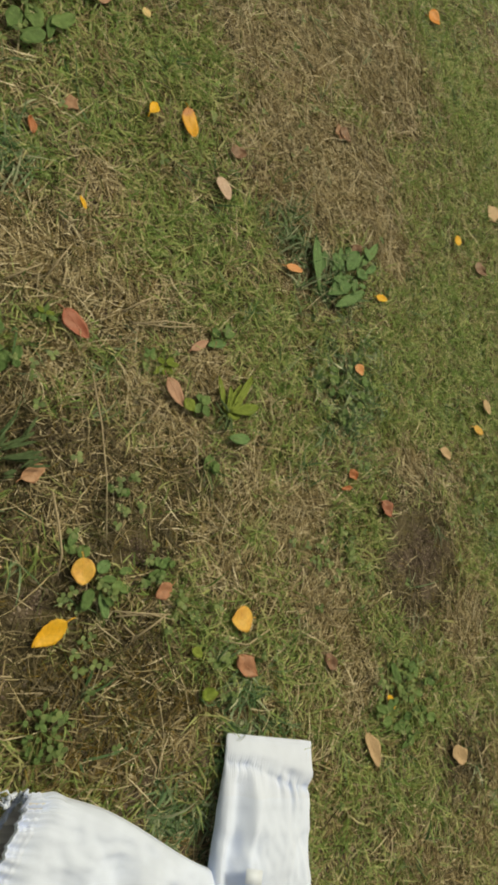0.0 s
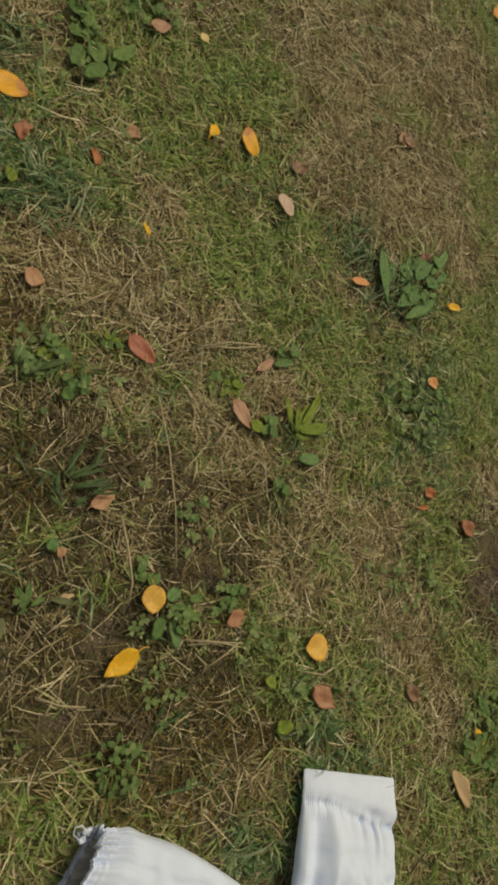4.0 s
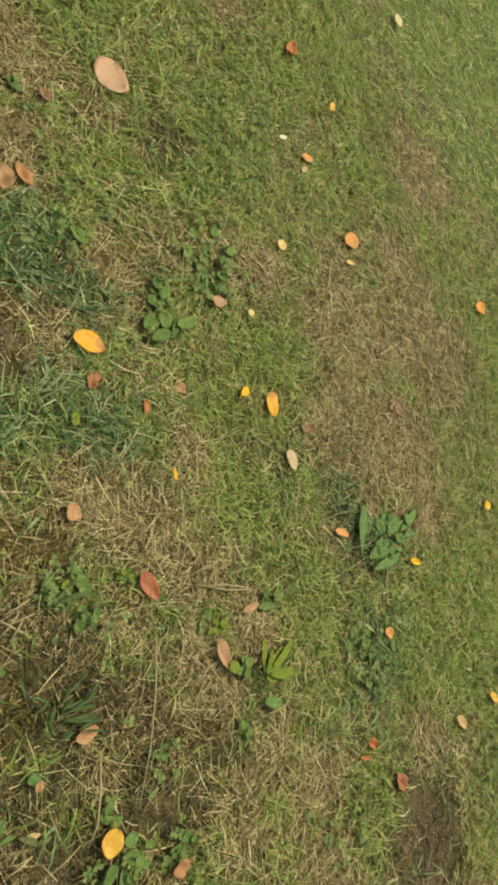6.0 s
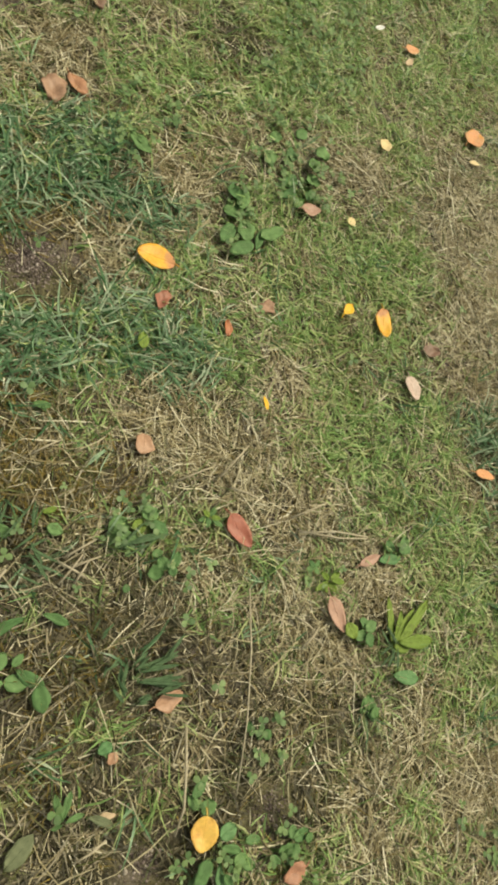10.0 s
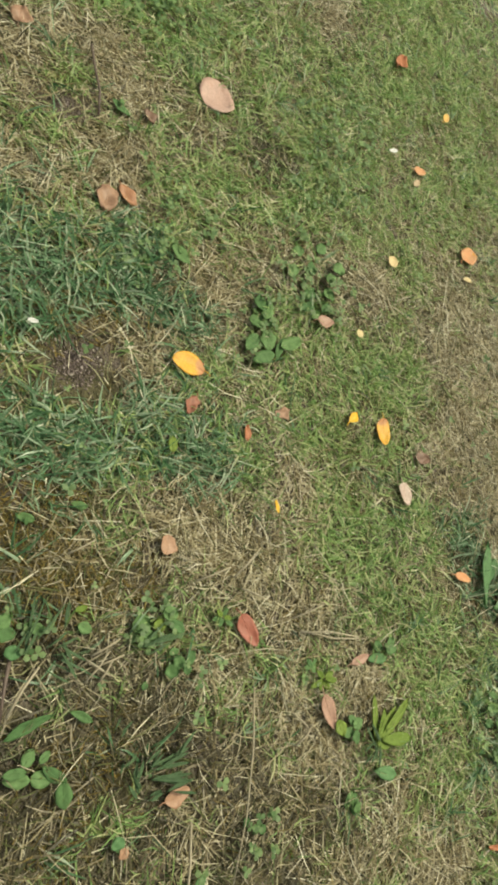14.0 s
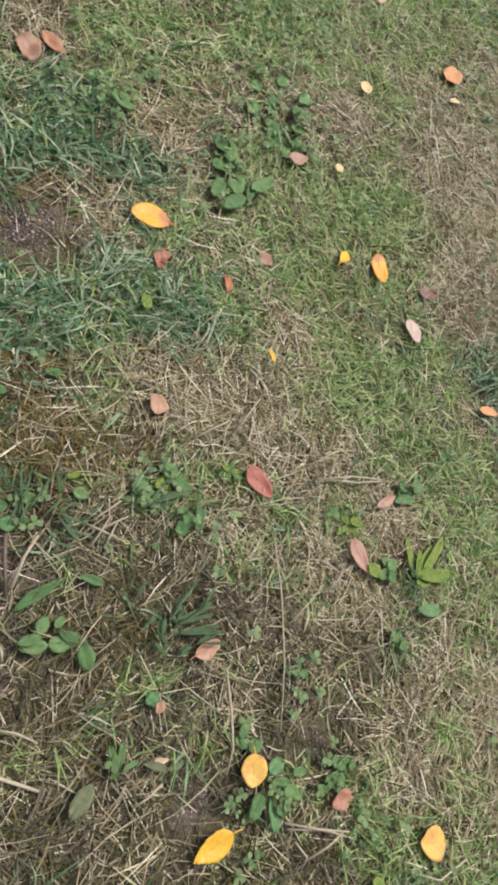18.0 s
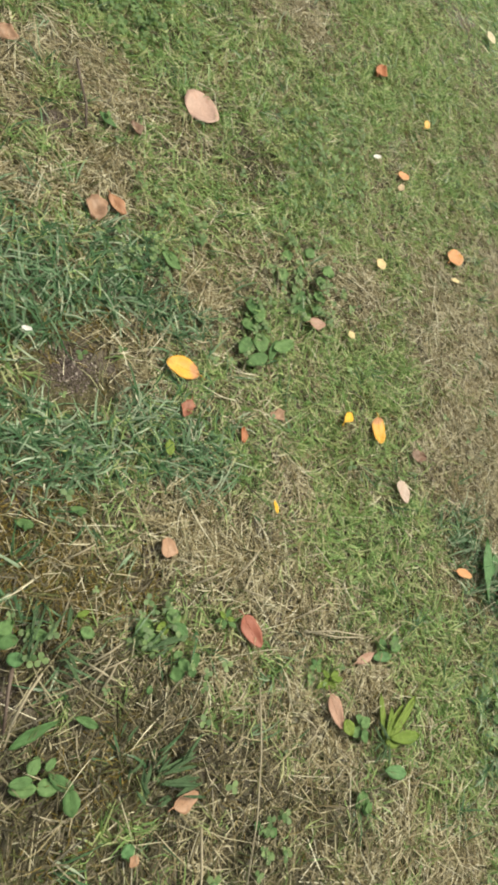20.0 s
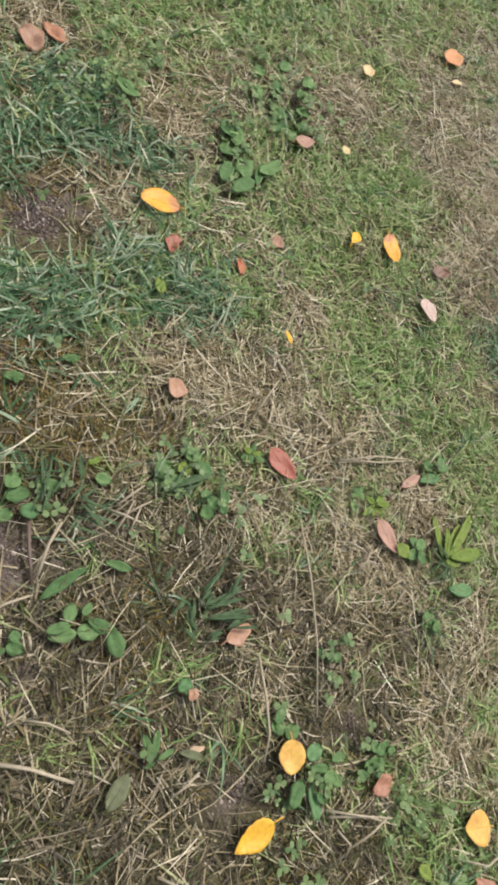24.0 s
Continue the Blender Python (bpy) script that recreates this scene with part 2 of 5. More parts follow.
LEAF_LOOKS = {
    "yellow": (leaf_material("yellow_leaf", (0.76, 0.43, 0.03), (0.80, 0.50, 0.04), (0.50, 0.22, 0.04), 0.04), "bright yellow fallen leaf lying on the grass"),
    "yellow_brown": (leaf_material("yellow_brown_leaf", (0.76, 0.42, 0.05), (0.72, 0.37, 0.05), (0.46, 0.19, 0.10), 0.03, True), "yellow fallen leaf browning at its stalk end"),
    "yellow_spot": (leaf_material("spotted_yellow_leaf", (0.72, 0.47, 0.11), (0.66, 0.38, 0.10), (0.36, 0.18, 0.07), 0.10), "broad yellow fallen leaf with brown specks"),
    "yellow_toothed": (leaf_material("toothed_yellow_leaf", (0.77, 0.47, 0.05), (0.74, 0.42, 0.04), (0.42, 0.20, 0.05), 0.05), "pointed yellow fallen leaf with a toothed rim"),
    "orange": (leaf_material("orange_leaf", (0.72, 0.27, 0.05), (0.66, 0.30, 0.08), (0.35, 0.12, 0.05), 0.1), "orange fallen leaf lying in the grass"),
    "orange_tan": (leaf_material("orange_tan_leaf", (0.66, 0.29, 0.12), (0.60, 0.33, 0.17), (0.72, 0.36, 0.04), 0.1), "orange-tan fallen leaf lying in the grass"),
    "pale_yellow": (leaf_material("pale_yellow_leaf", (0.70, 0.56, 0.29), (0.64, 0.50, 0.28), (0.50, 0.34, 0.18), 0.06), "small pale yellow fallen leaf"),
    "cream": (leaf_material("cream_leaf", (0.62, 0.54, 0.36), (0.70, 0.62, 0.46), (0.45, 0.35, 0.22), 0.05), "small bleached cream fallen leaf"),
    "pale_pink": (leaf_material("pale_pink_leaf", (0.57, 0.44, 0.38), (0.50, 0.37, 0.31), (0.38, 0.20, 0.15), 0.08), "pale pinkish fallen leaf, dry and curled"),
    "pink": (leaf_material("pink_leaf", (0.39, 0.225, 0.165), (0.43, 0.26, 0.195), (0.31, 0.15, 0.11), 0.06), "dull pink fallen leaf pressed into dry grass"),
    "pink_tan": (leaf_material("pink_tan_leaf", (0.49, 0.33, 0.28), (0.53, 0.35, 0.29), (0.40, 0.23, 0.18), 0.1), "large pinkish tan oval fallen leaf"),
    "pink_brown": (leaf_material("pink_brown_leaf", (0.37, 0.185, 0.12), (0.42, 0.215, 0.14), (0.28, 0.11, 0.08), 0.08), "crumpled pinkish brown fallen leaf"),
    "red": (leaf_material("red_leaf", (0.33, 0.105, 0.07), (0.38, 0.135, 0.095), (0.22, 0.05, 0.04), 0.1), "dark red glossy fallen leaf on dry straw"),
    "red_brown": (leaf_material("red_brown_leaf", (0.30, 0.12, 0.08), (0.36, 0.15, 0.10), (0.20, 0.07, 0.05), 0.08), "crumpled reddish brown fallen leaf"),
    "rust": (leaf_material("rust_leaf", (0.40, 0.14, 0.06), (0.44, 0.17, 0.08), (0.25, 0.08, 0.05), 0.06), "small rust-coloured fallen leaf"),
    "brown": (leaf_material("brown_leaf", (0.32, 0.19, 0.125), (0.37, 0.225, 0.15), (0.20, 0.10, 0.07), 0.08), "brown dry curled fallen leaf"),
    "tan": (leaf_material("tan_leaf", (0.39, 0.225, 0.14), (0.43, 0.25, 0.16), (0.31, 0.18, 0.115), 0.06), "tan dry fallen leaf among straw"),
    "tan_brown": (leaf_material("tan_brown_leaf", (0.40, 0.20, 0.12), (0.44, 0.23, 0.13), (0.26, 0.12, 0.08), 0.08), "tan-brown curled fallen leaf"),
    "dull_brown": (leaf_material("dull_brown_leaf", (0.19, 0.115, 0.08), (0.24, 0.14, 0.10), (0.13, 0.07, 0.05), 0.08), "dull brown fallen leaf sunk in the grass"),
    "pale_tan": (leaf_material("pale_tan_leaf", (0.48, 0.36, 0.23), (0.52, 0.38, 0.25), (0.36, 0.24, 0.15), 0.06), "pale tan withered fallen leaf"),
}


def cloth_material(name, colour, weave):
    m, tree, p = nodes_of(name)
    dirt = ramp(tree, noise_of(tree, 14.0, 4.0), [(0.35, colour), (0.75, tuple(c * 0.86 for c in colour))])
    tree.links.new(dirt, p.inputs["Base Color"])
    p.inputs["Roughness"].default_value = 0.85
    p.inputs["Sheen Weight"].default_value = 0.15
    bumped(tree, p, noise_of(tree, weave, 2.0), 0.25, 0.001)
    return m


M_CLOTH = cloth_material("white_cotton", (0.55, 0.685, 0.96), 900.0)
M_ELASTIC = cloth_material("white_elastic_hem", (0.54, 0.665, 0.92), 600.0)
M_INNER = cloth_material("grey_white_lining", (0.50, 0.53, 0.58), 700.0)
M_LABEL = cloth_material("white_woven_label", (0.62, 0.75, 0.98), 1200.0)
M_TWIG = leaf_material("twig_bark", (0.10, 0.07, 0.06), (0.16, 0.12, 0.10), (0.22, 0.18, 0.15), 0.1)
M_DRY_STEM = leaf_material("dry_stem", (0.47, 0.42, 0.31), (0.40, 0.35, 0.25), (0.29, 0.23, 0.15), 0.05)
M_PEBBLE = leaf_material("pebble", (0.30, 0.26, 0.22), (0.40, 0.36, 0.31), (0.22, 0.18, 0.15), 0.08)
M_FEATHER = leaf_material("white_down", (0.82, 0.82, 0.80), (0.86, 0.86, 0.86), (0.7, 0.7, 0.7), 0.02)


# ---------------------------------------------------------------- ground
def lattice(x, y, seed, cell):
    """Smooth random field from 0 to 1."""
    table = np.random.default_rng(seed).random((128, 128))
    u, v = np.asarray(x) / cell, np.asarray(y) / cell
    i, j = np.floor(u).astype(int), np.floor(v).astype(int)
    a, b = u - i, v - j
    a, b = a * a * (3 - 2 * a), b * b * (3 - 2 * b)
    i0, i1, j0, j1 = i % 128, (i + 1) % 128, j % 128, (j + 1) % 128
    return (table[i0, j0] * (1 - a) + table[i1, j0] * a) * (1 - b) + (table[i0, j1] * (1 - a) + table[i1, j1] * a) * b


def ground_height(x, y):
    return 0.006 * (lattice(x, y, 11, 0.31) - 0.5) + 0.006 * (lattice(x, y, 12, 0.085) - 0.5) - 0.003


def zone(x, y, spots, seed):
    """How much of a kind of patch lies at a place, with ragged rims."""
    wobble = 0.55 + 0.9 * lattice(x, y, seed, 0.045)
    out = np.zeros(np.shape(x))
    for cx, cy, r in spots:
        d2 = ((x - cx) ** 2 + (y - cy) ** 2) / (r * wobble) ** 2
        out = np.maximum(out, np.exp(-0.7 * d2 ** 1.5))
    return out


DRY_NEAR = [(0.07, 0.09, 0.06), (0.14, 0.11, 0.06), (0.12, 0.25, 0.03), (0.19, 0.08, 0.04), (0.26, 0.12, 0.05), (0.04, 0.07, 0.03), (0.09, -0.09, 0.03), (0.29, -0.15, 0.03), (0.46, -0.2, 0.03), (0.27, -0.26, 0.02), (0.36, 0.02, 0.04), (0.3, 0.04, 0.03), (-0.01, -0.04, 0.03), (0.2, 0, 0.04), (0.18, -0.08, 0.03), (0.31, -0.07, 0.04), (0.38, -0.1, 0.04), (0.44, -0.08, 0.04), (0.49, -0.04, 0.04), (0.54, -0.1, 0.03), (0.43, -0.24, 0.03), (0.49, -0.25, 0.03), (0.3, -0.3, 0.03), (0.41, 0.02, 0.03), (-0.58, 0.33, 0.08), (-0.53, 0.46, 0.06), (-0.38, 0.35, 0.06), (-0.4, 0.23, 0.04), (0.11, 0.82, 0.07), (0.29, 0.58, 0.07)]
DRY_FAR = [(0.14, 0.67, 0.06), (-0.15, 0.18, 0.05), (0.09, 1.42, 0.13), (0.26, 0.8, 0.08), (0.31, 0.58, 0.08), (0.48, 0.72, 0.07), (0.41, 0.56, 0.06), (-0.01, 0.61, 0.08), (0.44, 1, 0.13), (-0.64, 1.08, 0.11), (-0.48, 1.05, 0.09), (-0.45, 0.45, 0.05), (0.17, 0.66, 0.05), (0.21, 1.05, 0.1), (-0.36, 0.53, 0.05), (0.37, 0.98, 0.13), (0.46, 0.94, 0.11), (0.4, 0.65, 0.09), (0.52, 0.65, 0.08), (0.58, 0.61, 0.07), (0.82, 0.23, 0.05), (0.72, -0.06, 0.06), (0.51, 0.05, 0.04), (0.38, 0.13, 0.04), (0.61, 0.04, 0.05), (0.82, -0.13, 0.05), (1.03, 0.06, 0.07), (0.51, -0.32, 0.05), (0.45, -0.31, 0.03), (0.56, -0.29, 0.04)]
DRY = DRY_NEAR + DRY_FAR
COARSE = [(-0.21, 0.25, 0.06), (-0.24, 0.18, 0.04), (-0.13, 0.07, 0.06), (-0.16, 0.08, 0.03), (-0.14, 0.28, 0.04), (-0.01, 0.14, 0.05), (0.04, 0.15, 0.04), (-0.08, 0.13, 0.03), (-0.01, -0.12, 0.02), (0.07, -0.12, 0.02), (0.21, -0.13, 0.02), (-0.27, 0.29, 0.05), (-0.19, 0.27, 0.05), (-0.29, 0.14, 0.09), (-0.37, 0.15, 0.05), (-0.11, 0.05, 0.07), (-0.18, -0.01, 0.05), (0.49, 0.4, 0.06), (0.4, 0.45, 0.05), (0.62, 0.27, 0.07), (0.61, -0.4, 0.04), (0.64, -0.26, 0.05)]
SOIL = [(-0.17, 0.12, 0.03), (0.04, -0.18, 0.02), (0.33, -0.24, 0.02), (0.33, -0.33, 0.02), (0.41, -0.14, 0.02), (-0.17, 0.11, 0.03), (-0.46, 0.35, 0.02), (0.02, -0.19, 0.02), (0.9, 0.12, 0.05)]
# Dead grass; the first ten spots also stand in for near-side shade.
DULL = [(0.08, -0.3, 0.06), (0.14, -0.33, 0.05), (0.02, -0.24, 0.05), (0.44, -0.1, 0.04), (0.36, -0.1, 0.05), (0.18, -0.08, 0.04), (0.1, -0.1, 0.04), (0.42, -0.03, 0.04), (0.36, -0.22, 0.04), (0.47, -0.23, 0.04), (0.21, -0.34, 0.08), (0.27, -0.29, 0.07), (0.14, -0.23, 0.06), (0.05, -0.16, 0.05), (0.38, -0.3, 0.05), (0.18, -0.14, 0.04), (0.22, -0.36, 0.04), (0.22, -0.28, 0.04), (0.26, -0.22, 0.03), (0.26, -0.36, 0.04), (0.34, -0.24, 0.03), (0.3, -0.05, 0.04), (0.37, -0.16, 0.03), (0.36, -0.31, 0.04), (0.14, -0.27, 0.03), (0.12, -0.14, 0.03), (0.08, -0.2, 0.03), (0.24, -0.1, 0.04), (0.26, -0.16, 0.03), (0.46, -0.25, 0.04), (-0.27, 0.63, 0.04), (0.88, 0.12, 0.09), (0.9, 0.04, 0.05), (1.13, -0.15, 0.05)]
MOSS = [(-0.19, 0.17, 0.04), (0, -0.07, 0.05), (0.06, 0, 0.03), (0.17, -0.2, 0.02), (0.16, -0.15, 0.03), (-0.04, 0.01, 0.02), (0.2, -0.25, 0.02), (-0.23, 0.12, 0.04), (-0.06, -0.09, 0.07), (0.48, -0.31, 0.06), (0.55, -0.26, 0.04), (0.42, -0.3, 0.04)]
CLOVER = [(-0.06, 0.36, 0.04), (-0.05, 0.53, 0.03), (0.11, -0.03, 0.03), (0.16, -0.04, 0.02), (0.02, -0.13, 0.02), (0.38, -0.21, 0.02), (0.39, -0.26, 0.02), (0.42, -0.28, 0.02), (0.34, -0.1, 0.02), (0.36, -0.09, 0.02), (0.5, -0.16, 0.03), (0.57, -0.2, 0.03), (0.33, -0.18, 0.02), (0.44, -0.15, 0.02), (0.31, 0.08, 0.02), (-0.08, 0.53, 0.07), (-0.25, 0.39, 0.05), (-0.21, 0.71, 0.07), (-0.61, 0.65, 0.11), (-0.24, 0.29, 0.04), (-0.23, 0.83, 0.08), (0.72, 0.01, 0.05), (0.92, -0.1, 0.06), (1.03, 0.32, 0.07), (0.63, 0.24, 0.05), (0.41, -0.36, 0.02), (0.52, -0.14, 0.03), (0.58, -0.21, 0.04)]
LUSH_NEAR = [(0.08, 0.49, 0.07), (0.13, 0.58, 0.08), (0.13, 0.35, 0.06), (0.2, 0.4, 0.05), (0.25, 0.24, 0.04), (0.34, 0.25, 0.04), (0.07, 0.21, 0.03), (0.5, -0.16, 0.04), (0.57, -0.2, 0.03), (0.02, 0.34, 0.05), (-0.25, 0.4, 0.06), (-0.22, 0.7, 0.1), (-0.27, 1.07, 0.16), (-0.34, 0.57, 0.08), (-0.59, 0.69, 0.12), (-0.09, 1.25, 0.16), (-0, 0.52, 0.05)]
LUSH_FAR = [(-0.61, 0.64, 0.12), (-0.22, 1.27, 0.2), (-0.44, 1.42, 0.17), (0.61, 1.04, 0.14), (0.29, 0.29, 0.05), (0.69, 0.32, 0.07), (0.76, 0.53, 0.09), (0.45, 0.26, 0.06), (0.22, 0.29, 0.05), (0.31, 0.4, 0.06), (0.14, 0.52, 0.06), (0.66, 1.16, 0.21), (1.05, 0.33, 0.1), (0.82, 0.42, 0.09), (0.75, 0.09, 0.05), (0.56, -0.2, 0.05), (0.78, 0.59, 0.1), (0.89, 0.56, 0.12)]
LUSH = LUSH_NEAR + LUSH_FAR


def part(name, bm, material, parent=None, label=""):
    bmesh.ops.recalc_face_normals(bm, faces=bm.faces)
    me = bpy.data.meshes.new(name)
    bm.to_mesh(me)
    bm.free()
    me.materials.append(material)
    for f in me.polygons:
        f.use_smooth = True
    ob = new(name, me)
    if parent:
        ob.parent = parent
    return tagged(ob, label)


def quads_object(name, co, faces, material):
    """One object from arrays of corners and of four-sided faces."""
    me = bpy.data.meshes.new(name)
    me.vertices.add(len(co))
    me.vertices.foreach_set("co", np.ascontiguousarray(co, dtype=np.float32).ravel())
    me.loops.add(faces.size)
    me.loops.foreach_set("vertex_index", np.ascontiguousarray(faces, dtype=np.int32).ravel())
    me.polygons.add(len(faces))
    me.polygons.foreach_set("loop_start", np.arange(0, faces.size, 4, dtype=np.int32))
    me.update(calc_edges=True)
    me.materials.append(material)
    return new(name, me)


def build_ground():
    near = np.arange(-2.0, 5.0001, 0.04)
    out = np.array([0.1, 0.3, 0.7, 1.5, 3, 6, 12, 25, 50, 90])
    axis = np.concatenate([near[0] - out[::-1], near, near[-1] + out])
    x, y = np.meshgrid(axis, axis, indexing="ij")
    z = ground_height(x, y)
    n = len(axis)
    k = (np.arange(n - 1)[:, None] * n + np.arange(n - 1)[None]).ravel()
    faces = np.stack([k, k + n, k + n + 1, k + 1], 1)
    ob = quads_object("ground", np.stack([x, y, z], -1).reshape(-1, 3), faces, M_SOIL)
    ob.data.polygons.foreach_set("use_smooth", np.ones(len(faces), dtype=bool))
    ob.data.materials.append(M_FAR_LAWN)
    i, j = k // n, k % n
    mx, my = axis[i], axis[j]
    ragged = 0.5 * lattice(mx, my, 14, 0.2)
    outside = (mx < -0.6 - ragged) | (mx > 1.3 + ragged) | (my < -0.65 - ragged) | (my > 1.45 + ragged)
    ob.data.polygons.foreach_set("material_index", outside.astype(np.int32))
    tagged(ob, "lawn soil with mossy thatch and bare brown patches", "ground", kind="structure")


build_ground()

# ---------------------------------------------------------------- fallen leaves
RESTS = []  # x, y, cos, sin, half length, half width, height: what presses the grass down


def tube(points, radius, sides=6, taper=1.0):
    bm = bmesh.new()
    rings = []
    for i, p in enumerate(points):
        p = Vector(p)
        a = Vector(points[max(i - 1, 0)])
        b = Vector(points[min(i + 1, len(points) - 1)])
        d = (b - a).normalized()
        s = d.cross((0, 0, 1))
        s = s.normalized() if s.length > 1e-4 else Vector((1, 0, 0))
        u = s.cross(d)
        r = radius * (1 + (taper - 1) * i / (len(points) - 1))
        rings.append([bm.verts.new(p + r * (math.cos(t) * s + math.sin(t) * u)) for t in (k * math.tau / sides for k in range(sides))])
    for r0, r1 in zip(rings, rings[1:]):
        for k in range(sides):
            bm.faces.new((r0[k], r0[(k + 1) % sides], r1[(k + 1) % sides], r1[k]))
    bm.faces.new(rings[0][::-1])
    bm.faces.new(rings[-1])
    return bm


def sheet(nu, nv, place, thick):
    """A thin closed sheet from place(u, v) with u from 0 to 1 and v from -1 to 1."""
    bm = bmesh.new()
    grids = []
    for lift in (0.0, -thick):
        grids.append([[bm.verts.new(place(i / nu, -1 + 2 * j / nv) + Vector((0, 0, lift))) for j in range(nv + 1)] for i in range(nu + 1)])
    top, low = grids
    for i in range(nu):
        for j in range(nv):
            bm.faces.new((top[i][j], top[i + 1][j], top[i + 1][j + 1], top[i][j + 1]))
            bm.faces.new((low[i][j + 1], low[i + 1][j + 1], low[i + 1][j], low[i][j]))
    rim = [(i, 0) for i in range(nu)] + [(nu, j) for j in range(nv)] + [(i, nv) for i in range(nu, 0, -1)] + [(0, j) for j in range(nv, 0, -1)]
    for (a, b), (c, d) in zip(rim, rim[1:] + rim[:1]):
        bm.faces.new((top[c][d], top[a][b], low[a][b], low[c][d]))
    return bm


def fallen_leaf(look_name, x, y, length, width, heading, blunt=0.62, ragged=0.0):
    r = random.Random(int(x * 7919 + y * 104729 + 5000))
    material, words = LEAF_LOOKS[look_name]
    crumpled = look_name in ("red_brown", "pink_brown", "brown", "dull_brown", "tan_brown", "rust")
    cup, bow = r.uniform(0.03, 0.16) * width, r.uniform(-0.04, 0.07) * length
    twist, phase = r.uniform(-0.08, 0.08), r.uniform(0, 6)
    teeth = 0.05 if look_name == "yellow_toothed" else 0.02
    crumple = (0.10 if crumpled else 0.03) * width
    skew = r.uniform(-0.07, 0.07)
    blunt = 0.82 if look_name in ("pink", "yellow_toothed") else blunt
    lop = r.uniform(0.02, 0.22)
    torn = ragged or (0.09 if crumpled or look_name in ("tan", "pale_tan") else 0.03)

    def half(u):
        e = 2 * u - 1
        e += lop * (1 - e * e)
        rim = (1 + teeth * math.sin(u * 60 + phase)) * (1 + torn * math.sin(11 * u + 2 * phase))
        return 0.5 * width * max(0.015, max(0.0, 1 - abs(e) ** 2.1) ** blunt) * rim

    def place(s, v):
        u = 0.5 - 0.5 * math.cos(math.pi * s)
        w = half(u) * (1 + torn * 1.2 * math.sin(8 * u + phase) * v)
        z = cup * v * v * math.sin(math.pi * u) + bow * (2 * u - 1) ** 2 + twist * v * w
        z += crumple * math.sin(7 * u + phase) * math.cos(3.1 * v + phase) + 0.02 * width * abs(math.sin(16 * u)) * abs(v)
        return Vector(((u - 0.5) * length, v * w + skew * width * math.sin(math.pi * u), z))

    z0 = float(ground_height(x, y)) + (0.005 if look_name == "pink_tan" else 0.010 if crumpled or length > 0.045 else 0.013)
    leaf = part("fallen_leaf", sheet(22, 8, place, 0.0005), material)
    leaf.matrix_basis = pose(x, y, z0, r.uniform(-7, 7), r.uniform(-6, 6), heading)
    tagged(leaf, words, "leaf", "fallen leaves on the lawn")
    rib = [place(k / 14, 0) for k in range(15)]
    part("midrib", tube(rib, 0.0004, 5, 0.4), material, leaf)
    if length > 0.025:
        base = place(0, 0)
        stalk = [base + Vector((-0.22 * length * k / 4, 0.05 * length * (k / 4) ** 2 * (1 if phase > 3 else -1), -0.0005 * k)) for k in range(5)]
        part("stalk", tube(stalk, 0.0008, 5, 0.8), material, leaf)
    a = radians(heading)
    RESTS.append((x, y, math.cos(a), math.sin(a), 0.5 * length, 0.5 * width, z0 + min(0.0, bow)))


fallen_leaf("yellow_brown", -0.088, 0.228, 0.049, 0.030, -145)
fallen_leaf("red_brown", -0.045, 0.193, 0.029, 0.017, -72, 0.7, 0.16)
fallen_leaf("brown", 0.046, 0.303, 0.026, 0.017, 77, 0.6, 0.2)
fallen_leaf("rust", 0.031, 0.235, 0.023, 0.010, 133)
fallen_leaf("yellow", 0.124, 0.401, 0.027, 0.015, 92, 1.5)
fallen_leaf("yellow_brown", 0.175, 0.431, 0.043, 0.024, -46, 0.5)
fallen_leaf("pale_pink", 0.267, 0.390, 0.036, 0.023, -30, 0.5)
fallen_leaf("dull_brown", 0.257, 0.471, 0.031, 0.021, 45)
fallen_leaf("yellow", 0.128, 0.195, 0.018, 0.006, 146)
fallen_leaf("tan", 0.060, 0.044, 0.024, 0.021, 127)
fallen_leaf("red", 0.203, 0.051, 0.043, 0.023, -13)
fallen_leaf("pink", 0.351, 0.144, 0.033, 0.012, 63)
fallen_leaf("pink", 0.352, 0.062, 0.043, 0.021, -28)
fallen_leaf("tan", 0.254, -0.127, 0.031, 0.017, 61)
fallen_leaf("tan", 0.244, -0.197, 0.011, 0.010, -90)
fallen_leaf("yellow_spot", 0.356, -0.193, 0.030, 0.027, -60)
fallen_leaf("yellow_toothed", 0.358, -0.265, 0.043, 0.023, -118)
fallen_leaf("pink_brown", 0.460, -0.165, 0.027, 0.020, -124)
fallen_leaf("yellow_spot", 0.580, -0.145, 0.036, 0.034, -150, 0.75)
fallen_leaf("pink_brown", 0.616, -0.193, 0.039, 0.025, -13)
fallen_leaf("pink", -0.011, 0.482, 0.031, 0.021, 48)
fallen_leaf("pale_yellow", 0.040, 0.528, 0.016, 0.014, 78)
fallen_leaf("pink_brown", 0.094, -0.286, 0.014, 0.011, 54)
fallen_leaf("pale_tan", 0.272, -0.233, 0.016, 0.006, 43)
fallen_leaf("brown", -0.325, 0.297, 0.041, 0.028, -52, 0.36, 0.11)
fallen_leaf("tan_brown", -0.315, 0.329, 0.038, 0.020, -11)
fallen_leaf("orange_tan", 0.082, 0.942, 0.057, 0.037, 84)
fallen_leaf("pale_yellow", -0.011, 0.710, 0.024, 0.021, 85)
fallen_leaf("orange_tan", -0.110, 0.965, 0.034, 0.018, 57)
fallen_leaf("pale_tan", -0.095, 0.930, 0.024, 0.012, 90)
fallen_leaf("orange_tan", 0.430, 0.380, 0.038, 0.015, 35)
